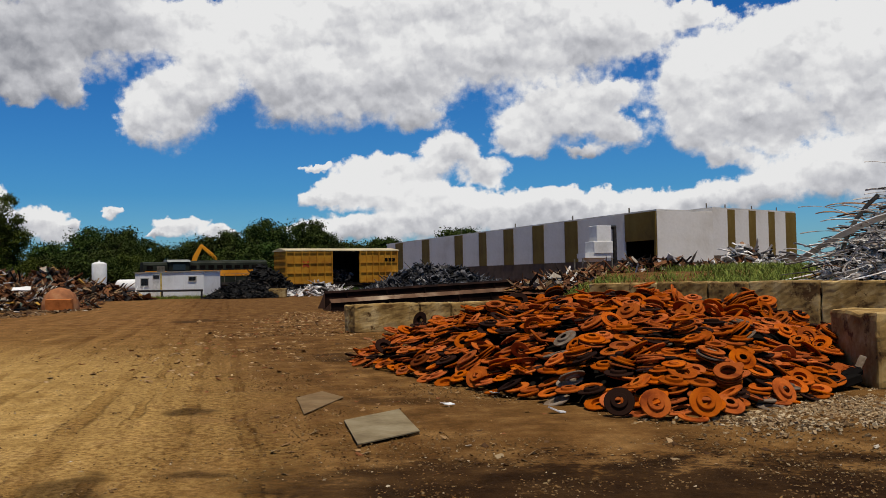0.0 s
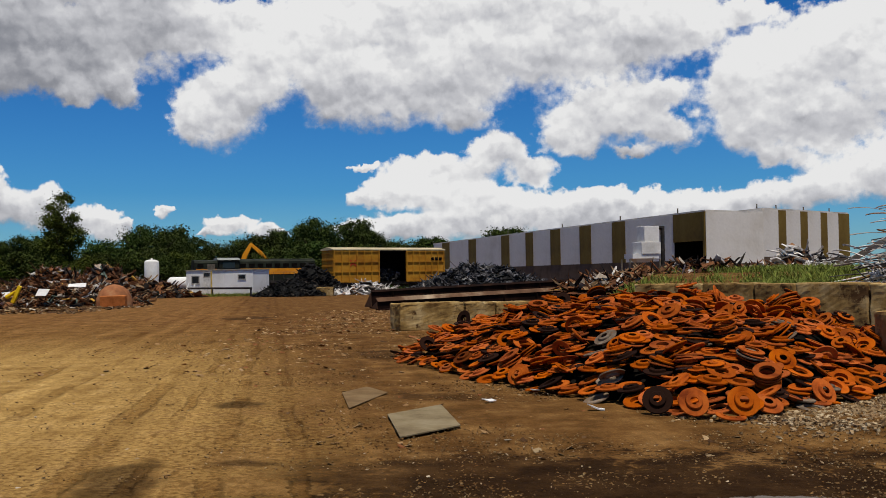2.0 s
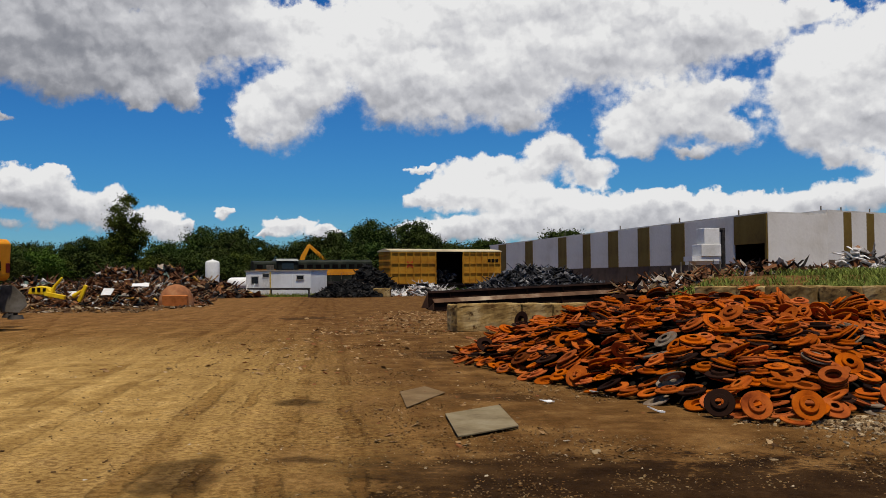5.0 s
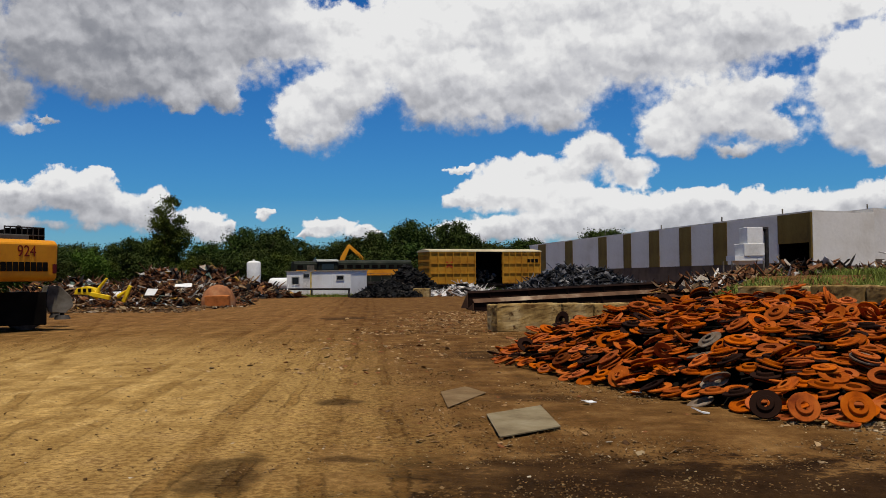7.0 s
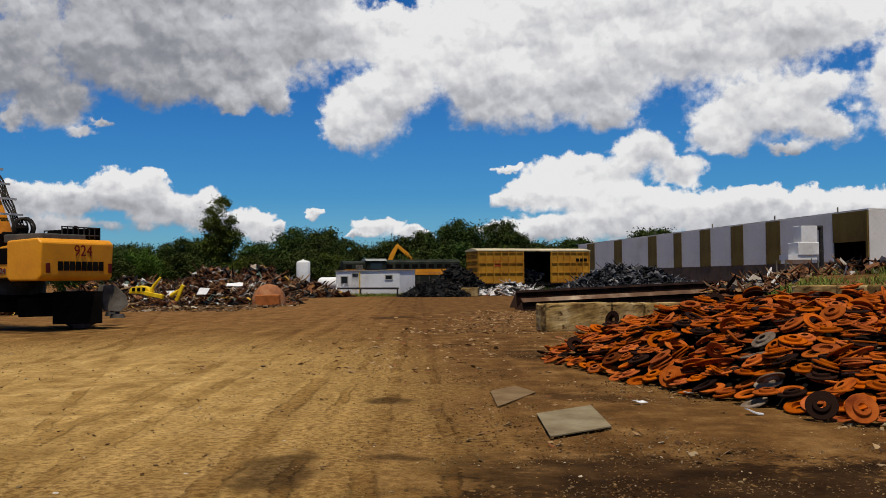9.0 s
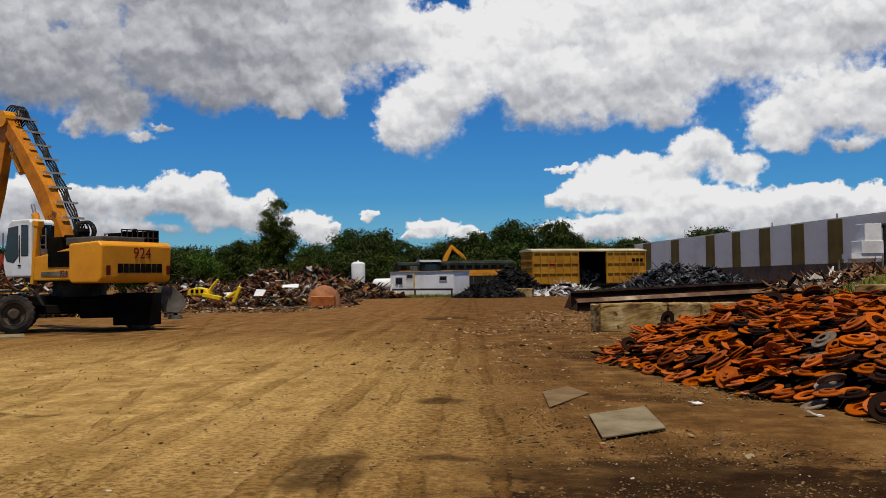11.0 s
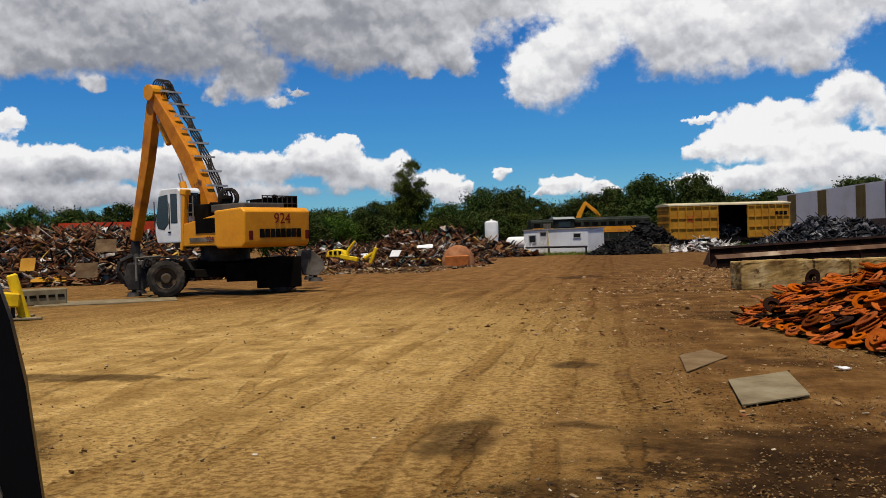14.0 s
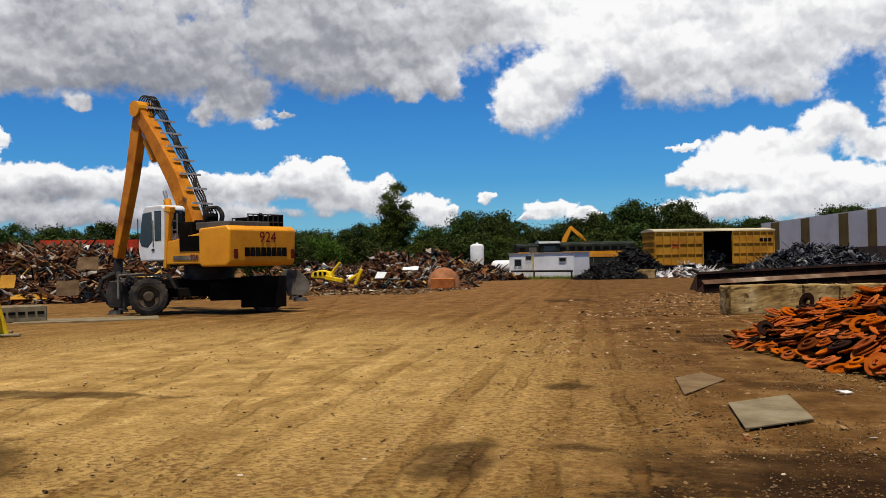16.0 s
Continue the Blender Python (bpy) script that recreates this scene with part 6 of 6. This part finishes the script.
def build_tangle():
    # BLACK core: the shade between the bright strips is put into its colour
    top = heap("metal_tangle", "tall tangle of bright bent metal strips and extrusions", (14.35, 26.4, 1.0), 4.3, 3.2, 2.7, -50, 2600, BLACK, ALU, 0.34, 31, 0.5, 0.25, "scrap heap")
    rng = np.random.default_rng(5)
    hf = mound_shape(4.3, 3.2, 2.7, 31, 0.25)
    v, f = [], []
    for k in range(1300):
        r, a = math.sqrt(rng.uniform()), rng.uniform(0, 6.28)
        u, w = r * 4.2 * math.cos(a), r * 3.3 * math.sin(a)
        z = max(float(hf(np.float64(u), np.float64(w))), 0.0)
        L, bend = rng.uniform(0.8, 2.4), rng.uniform(-2.8, 2.8)
        h0, up = rng.uniform(0, 6.28), rng.uniform(-0.6, 0.85)
        p = np.array([u, w, z + rng.uniform(-0.1, 0.35)])
        pts = []
        for i in range(9):
            pts.append(p.copy())
            hh = h0 + bend * i / 8
            p = p + np.array([math.cos(hh), math.sin(hh), up - 1.1 * up * i / 8 - 0.15 * i / 8]) * L / 8
            p[2] = max(p[2], 0.02)
        ribbon(v, f, pts, rng.uniform(0.018, 0.055), rng.uniform(0.008, 0.02), rng)
    ob = new("bent_strips", pydata("bent_strips", v, f, ALU))
    ob.parent = top
    tagged(ob, kind="stuff")
    # one long pale strip curling out over the grass, and an upright grille
    v, f = [], []
    ribbon(v, f, [np.array([-4.6 + 0.62 * i, -1.0 - 0.25 * i, 0.75 + 1.25 * math.sin(i * 0.21)]) for i in range(9)], 0.20, 0.03, rng)
    ob = new("pale_strip", pydata("pale_strip", v, f, WHITE))
    ob.parent = top
    tagged(ob, "long pale curved strip")
    v, f = [], []
    ribbon(v, f, [np.array([-3.0 + 0.1 * i * i * 0.3, -1.6 + 0.05 * i, 0.2 + 0.5 * i - 0.018 * i * i]) for i in range(7)], 0.12, 0.02, rng)
    ob = new("arched_strip", pydata("arched_strip", v, f, GALV))
    ob.parent = top


build_tangle()

# ---- weeds on the bank and under the far fence ----
def weeds(name, label, n, region, hmin, hmax, mat_, seed):
    rng = np.random.default_rng(seed)
    x, y = region(rng, n)
    z = ground_height(x, y)
    h = rng.uniform(hmin, hmax, n)
    a = rng.uniform(0, 6.28, n)
    w = rng.uniform(0.004, 0.016, n) * (1 + h)
    lean = rng.uniform(-0.75, 0.75, (n, 2)) * h[:, None]
    b = np.stack([x, y, z], 1)
    s = np.stack([np.cos(a) * w, np.sin(a) * w, np.zeros(n)], 1)
    mid = b + np.concatenate([lean * 0.4, (h * 0.6)[:, None]], 1)
    tip = b + np.concatenate([lean, h[:, None]], 1)
    v = np.stack([b - s, b + s, mid + s * 0.9, mid - s * 0.9, tip], 1).reshape(-1, 3)
    f = []
    for i in range(n):
        q = 5 * i
        f += [(q, q + 1, q + 2, q + 3), (q + 3, q + 2, q + 4)]
    return tagged(new(name, pydata(name, v, f, mat_)), label, "weeds", kind="stuff")


def on_bank(rng, n):
    """Clumps of growth on the bank, thickest before the tall hall."""
    m = 75
    d = rng.uniform(29, 58, m)
    az = np.radians(np.where(rng.uniform(0, 1, m) < 0.78, rng.normal(17.4, 2.2, m), rng.normal(8.5, 3.5, m)))
    k = rng.integers(0, m, n)
    return (d * np.sin(az))[k] + rng.normal(0, 0.42, n), (d * np.cos(az))[k] + rng.normal(0, 0.7, n)


weeds("weeds", "tall yellow-green weeds growing on the earth bank", 14000, on_bank, 0.05, 0.42, GRASS, 41)
weeds("grass_strip", "strip of green grass along the front of the office", 2500, lambda r, n: (r.uniform(-29, -19, n), r.uniform(82.0, 85.5, n)), 0.1, 0.4, GRASS, 42)
weeds("far_weeds", "green weeds and scrub beyond the far end of the way", 1800, lambda r, n: (r.uniform(-14, 2, n), r.uniform(86, 112, n)), 0.2, 0.8, LEAF_B, 43)


# ---- loose stones and litter on the ground ----
def strew(name, label, n, region, lo, hi, flat, mat_, seed, category):
    rng = np.random.default_rng(seed)
    x, y = region(rng, n)
    keep = pile_height(x, y) < 0.03
    x, y = x[keep], y[keep]
    m = len(x)
    s = np.exp(rng.uniform(np.log(lo), np.log(hi), m))[:, None] * np.stack([rng.uniform(0.7, 1.6, m), rng.uniform(0.5, 1.0, m), rng.uniform(0.5, 1.0, m) * flat], 1)
    c = np.stack([x, y, ground_height(x, y) + s[:, 2] * 0.25], 1)
    v, f = pieces(rng, c, s, 25, 0.22)
    return tagged(new(name, pydata(name, v, f.tolist(), mat_)), label, category, kind="stuff")


def near_pile(r, n):
    return r.normal(2.2, 2.6, n), 5.6 + 17 * r.uniform(0, 1, n) ** 1.4


def foot_of_pile(r, n):
    a = r.uniform(0, 1, n)
    return 3.0 + 4.2 * a + r.normal(0, 0.4, n), 10.4 + 1.3 * a + r.normal(0, 0.55, n)


def trodden(r, n):
    y = 6.0 + 26 * r.uniform(0, 1, n) ** 1.2
    return 0.9 - 0.27 * y + np.abs(r.normal(0, 2.6, n)), y


strew("gravel", "loose brown gravel and chips round the disc heap", 30000, near_pile, 0.005, 0.019, 0.6, GRAVEL, 51, "gravel")
strew("gravel_drift", "drift of pale broken stone at the foot of the heap", 8500, foot_of_pile, 0.012, 0.045, 0.8, PALE_STONE, 52, "gravel")
strew("yard_stones", "scattered small stones on the yard", 3500, lambda r, n: (r.uniform(-16, 0, n), 5.5 + 28 * r.uniform(0, 1, n) ** 1.3), 0.008, 0.03, 0.6, GRAVEL, 53, "gravel")
strew("clods", "crumbled brown clods of earth on the trodden soil", 9000, trodden, 0.006, 0.022, 0.5, CLOD, 57, "earth")
strew("litter", "splinters of pale wood on the dirt by the plates", 260, lambda r, n: (r.normal(0.2, 1.7, n), r.uniform(8.5, 22, n)), 0.03, 0.085, 0.12, WOODCHIP, 58, "litter")
strew("litter", "wood chips, scraps and litter trodden into the dirt", 900, near_pile, 0.012, 0.06, 0.14, LITTER, 54, "litter")
strew("litter", "rubbish along the edge of the beams", 2600, lambda r, n: (-4.6 + r.normal(0, 1.5, n), 15 + 29 * r.uniform(0, 1, n) ** 0.7), 0.02, 0.11, 0.2, WOODCHIP, 55, "litter")
strew("litter", "scrap crumbs in front of the far scrap heaps", 1600, lambda r, n: (r.uniform(-38, -20, n), r.uniform(44, 56, n)), 0.06, 0.3, 0.3, LITTER, 56, "litter")

# ---- small things ----
# dented orange tank end
t = thing("tank_end", "rusty orange dished tank end standing in the scrap", "tank end", pose(-22.6, 55.8, 0, 0, 0, -10))
bm = bmesh.new()
lathe(bm, [(1.05, 0.0), (1.05, 0.25), (1.0, 0.55), (0.8, 0.95), (0.5, 1.2), (0.2, 1.3), (0.0, 1.32)], 24, pose(0, 0, 0.0))
part("shell", bm, mat("tank_rust", (0.30, 0.12, 0.05), (0.16, 0.07, 0.035), (0.36, 0.2, 0.1), scale=1.5), t, "rusted shell", smooth=True)
bm = bmesh.new()
box(bm, (0.5, -0.9, 0.35), (1.5, 0.3, 0.6), (8, 0, 12))
part("flap", bm, mat("tank_orange", (0.46, 0.15, 0.04), fine=8), t, "orange rusted plate")

# broken yellow machine parts on the heap
t = thing("yellow_machine_wreck", "bright yellow broken excavator parts on the scrap heap", "machine wreck", pose(-27.6, 50.0, 0.25, 0, 0, 8) @ Matrix.Scale(0.66, 4))
bm = bmesh.new()
prism(bm, [(-1.7, 0.95), (-1.5, 1.45), (-0.7, 1.62), (-0.1, 1.5), (0.35, 1.05), (0.1, 0.85)], -0.1, 0.9)
soften(bm, 0.05, 1)
part("housing", bm, YELLOW_CLEAN, t)
for x in (-1.2, -0.75, -0.3):
    bm = bmesh.new()
    box(bm, (x, -0.12, 1.28), (0.26, 0.05, 0.32))
    part("opening", bm, BLACK, t)
bm = bmesh.new()
tube(bm, (0.2, -0.2, 0.6), (0.55, -0.2, 1.5), 0.2, 0.16, 8)
tube(bm, (0.55, -0.2, 1.5), (1.25, -0.3, 2.3), 0.16, 0.1, 8)
soften(bm, 0.03, 1)
part("arm", bm, YELLOW_CLEAN, t, "upright yellow arm")
bm = bmesh.new()
box(bm, (0.7, -0.4, 0.8), (1.7, 0.4, 0.35), (0, 12, 0))
soften(bm, 0.03, 1)
part("lever", bm, YELLOW_CLEAN, t)
bm = bmesh.new()
box(bm, (2.9, -0.2, 0.95), (0.3, 0.26, 1.5), (0, 24, 0))
tube(bm, (2.0, 0.1, 0.7), (2.9, 0.0, 1.25), 0.2, 0.12, 8)
soften(bm, 0.03, 1)
part("bracket", bm, YELLOW_CLEAN, t)

SHEET = mat("brown_sheet", (0.115, 0.07, 0.035), (0.07, 0.04, 0.02), (0.17, 0.115, 0.065), scale=1.5, fine=12)
# sheets and panels lying on the heaps
rng = random.Random(4)
for x, y, z, sx, sy, rx, rz, m_, lab in ((-33.0, 36.2, 1.9, 1.0, 0.7, 62, 25, SHEET, "brown steel sheet leaning on the tall scrap heap"), (-33.4, 35.3, 0.75, 1.0, 0.75, 70, 35, SHEET, "brown steel sheet leaning low on the scrap heap"),
                                         (-36.4, 34.6, 1.1, 0.7, 0.7, 60, 30, BOX_YELLOW, "yellow stained panel in the scrap heap"), (-35.4, 34.9, 0.35, 1.6, 0.45, 25, 40, BOX_YELLOW, "long yellow panel at the foot of the scrap heap"),
                                         (-28.9, 54.6, 0.8, 0.9, 0.5, 40, 10, WHITE, "white sheet metal on the scrap heap"), (-26.6, 55.0, 0.9, 0.8, 0.5, 55, -20, WHITE, "white bent panel on the scrap heap"),
                                         (-24.6, 55.2, 1.3, 1.0, 0.4, 30, 15, WHITE, "white strip of sheet metal on the scrap"), (-31.9, 52.4, 0.85, 1.1, 0.6, 60, 0, WHITE, "white panel standing in the scrap")):
    bm = bmesh.new()
    box(bm, (0, 0, 0), (sx, sy, 0.035))
    bmesh.ops.subdivide_edges(bm, edges=bm.edges, cuts=3, use_grid_fill=True)
    for v in bm.verts:
        v.co.z += 0.06 * noise.noise(v.co * 2 + Vector((x, y, 0)))
    solo("metal_sheet", bm, m_, lab, "metal sheet", pose(x, y, z, rx, 0, rz), "sheets on the scrap heaps")

# red container behind the tall heap
t = thing("shipping_container", "red corrugated shipping container behind the scrap heap", "shipping container", pose(-41.1, 41.3, 0.75, 0, 0, 40))
bm = bmesh.new()
box(bm, (3.03, 1.2, 1.28), (6.06, 2.4, 2.55))
body = part("body", bm, RED, t)
for k in range(20):
    bm = bmesh.new()
    box(bm, (0.15 + 0.3 * k, -0.02, 1.3), (0.15, 0.06, 2.3))
    part("rib", bm, RED, body)
for k, w in enumerate((0.45, 0.0, 0.42, 0.42, 0.1, 0.4)):
    if w:
        bm = bmesh.new()
        box(bm, (2.4 + 0.62 * k, -0.07, 1.75), (w, 0.02, 0.7))
        part("lettering", bm, WHITE, body, "white letter-sized bar")
bm = bmesh.new()
box(bm, (3.0, 1.2, -0.38), (5.6, 2.2, 0.78))
part("supports", bm, DARK_STEEL, t)

# yellow bollard and slotted concrete trough
t = thing("bollard", "leaning yellow steel post with a yellow box beside it", "bollard", pose(-18.45, 17.6, 0, 0, 0, 44))
bm = bmesh.new()
tube(bm, (0, 0, -0.1), (-0.3, 0, 1.08), 0.13, 0.13, 20)
tube(bm, (-0.3, 0, 1.08), (-0.31, 0, 1.12), 0.13, 0.09, 20)
part("post", bm, YELLOW_CLEAN, t)
bm = bmesh.new()
box(bm, (-0.45, -0.1, 0.52), (0.66, 0.5, 0.34), (0, 6, 0))
soften(bm, 0.03, 1)
part("box", bm, YELLOW_CLEAN, t, "bright yellow steel box")
bm = bmesh.new()
for x in (-0.7, -0.3):
    tube(bm, (x, -0.1, 0), (x, -0.1, 0.38), 0.05, 0.05, 8)
part("legs", bm, DARK_STEEL, t)
for k, (x, y, a, w) in enumerate(((-18.9, 17.0, 40, 2.2), (-19.2, 16.6, 47, 1.8), (-19.6, 17.3, 36, 2.4))):
    bm = bmesh.new()
    box(bm, (0, 0, 0), (w, 0.24, 0.05))
    soften(bm, 0.01, 1)
    solo("plank", bm, RUBBLE, "grey weathered plank lying on the dirt", "plank", pose(x, y, 0.045 + 0.02 * k, 0, 0.6, a), "planks by the bollard")

t = thing("slotted_crate", "grey slotted concrete trough on the yard", "trough", pose(-23.3, 22.6, 0, 0, 0, 62))
bm = bmesh.new()
box(bm, (0, 0, 0.25), (1.5, 1.0, 0.5))
soften(bm, 0.03, 1)
part("body", bm, RUBBLE, t)
for k in range(5):
    bm = bmesh.new()
    box(bm, (-0.56 + 0.28 * k, -0.505, 0.28), (0.2, 0.03, 0.09))
    part("slot", bm, BLACK, t)
for k in range(3):
    bm = bmesh.new()
    box(bm, (0.755, -0.3 + 0.3 * k, 0.28), (0.03, 0.2, 0.09))
    part("slot", bm, BLACK, t)
bm = bmesh.new()
box(bm, (0, 0, 0.02), (4.2, 2.4, 0.06))
solo("concrete_pad", bm, RUBBLE, "worn pale concrete slab flush with the dirt", "slab", pose(-21.6, 23.8, -0.025, 0, 0, 40), kind="structure")

# concrete block at the end of the turnings heap
block(pose(-14.8, 79.0, 0, 0, 0, 0), 1.4, 0.75, 0.8, "grey concrete block at the end of the black heap", 40)

# far machine whose arm rises over the train
t = thing("far_excavator", "distant orange excavator with a folded arm", "excavator", pose(-31.5, 113.2, 0, 0, 0, 15))
bm = bmesh.new()
box(bm, (0, 0, 1.9), (3.4, 2.6, 1.4))
soften(bm, 0.08, 1)
part("house", bm, YELLOW, t)
bm = bmesh.new()
for y in (-1.1, 1.1):
    box(bm, (0, y, 0.5), (3.8, 0.6, 0.95))
soften(bm, 0.15, 2)
part("tracks", bm, DARK_STEEL, t)
beam_part("boom", [Vector((0.8, 2.2)), Vector((1.6, 4.4)), Vector((2.3, 5.7))], [0.5, 0.6, 0.4], -0.3, 0.3, YELLOW, t, "orange boom")
beam_part("stick", [Vector((2.2, 5.8)), Vector((3.4, 4.7)), Vector((4.4, 3.6))], [0.35, 0.45, 0.3], -0.25, 0.25, YELLOW, t, "orange stick")

# crumpled bright bracket and black parts at the right end of the heap
t = thing("black_casting", "oily black casting lying against the disc heap", "casting", pose(4.9, 12.35, 0.06, 0, 0, 20) @ Matrix.Scale(0.7, 4))
bm = bmesh.new()
box(bm, (0, 0, 0.08), (0.6, 0.3, 0.15), (0, -12, 0))
box(bm, (0.3, 0.1, 0.2), (0.3, 0.26, 0.1), (10, -20, 10))
tube(bm, (-0.3, 0.05, 0.1), (0.5, 0.15, 0.25), 0.05, 0.04, 10)
soften(bm, 0.02, 1)
part("body", bm, BLACK, t)
bm = bmesh.new()
box(bm, (0.5, 0.1, 0.40), (0.03, 0.14, 0.26), (14, 34, 30))
soften(bm, 0.02, 1)
part("bracket", bm, GREY_IRON, t, "crumpled grey bracket")
for x, y, a, s in ((5.45, 11.0, 20, 0.36), (0.55, 12.6, 60, 0.14), (1.15, 10.9, 10, 0.18), (-0.05, 11.6, 40, 0.16)):
    bm = bmesh.new()
    box(bm, (0, 0, 0), (s, s * 0.55, 0.012), (6, 9, 0))
    bmesh.ops.subdivide_edges(bm, edges=bm.edges, cuts=2, use_grid_fill=True)
    for v in bm.verts:
        v.co.z += 0.05 * noise.noise(v.co * 6 + Vector((x, y, 3)))
    solo("litter_scrap", bm, WHITE, "crumpled pale scrap lying on the dirt", "litter", pose(x, y, 0.045, 0, 0, a), "pale litter")

# dark vehicle body beside the camera
bm = bmesh.new()
edge = [(-0.085, 1.585), (-0.07, 1.565), (-0.06, 1.53), (-0.047, 1.46), (-0.032, 1.31), (0.0, 0.9), (0.03, 0.25), (0.03, 0.02)]
prism(bm, edge + [(-0.9, 0.02), (-0.9, 1.6), (-0.3, 1.6)], 0.0, 0.06)
t = thing("vehicle_body", "edge of a glossy black vehicle body beside the camera", "vehicle", pose(-0.731, 1.049, -0.018, 0, 0, 45.0))
part("panel", bm, mat("black_car_paint", (0.006, 0.006, 0.007), (0.005, 0.005, 0.005), (0.008, 0.008, 0.009), 0.35, scale=1, fine=8, bump=0, spec=0.03), t)
bm = bmesh.new()
box(bm, (-0.19, -0.006, 1.325), (0.24, 0.014, 0.012), (0, -14, 0))
part("trim_strip", bm, GALV, t, "thin grey trim")
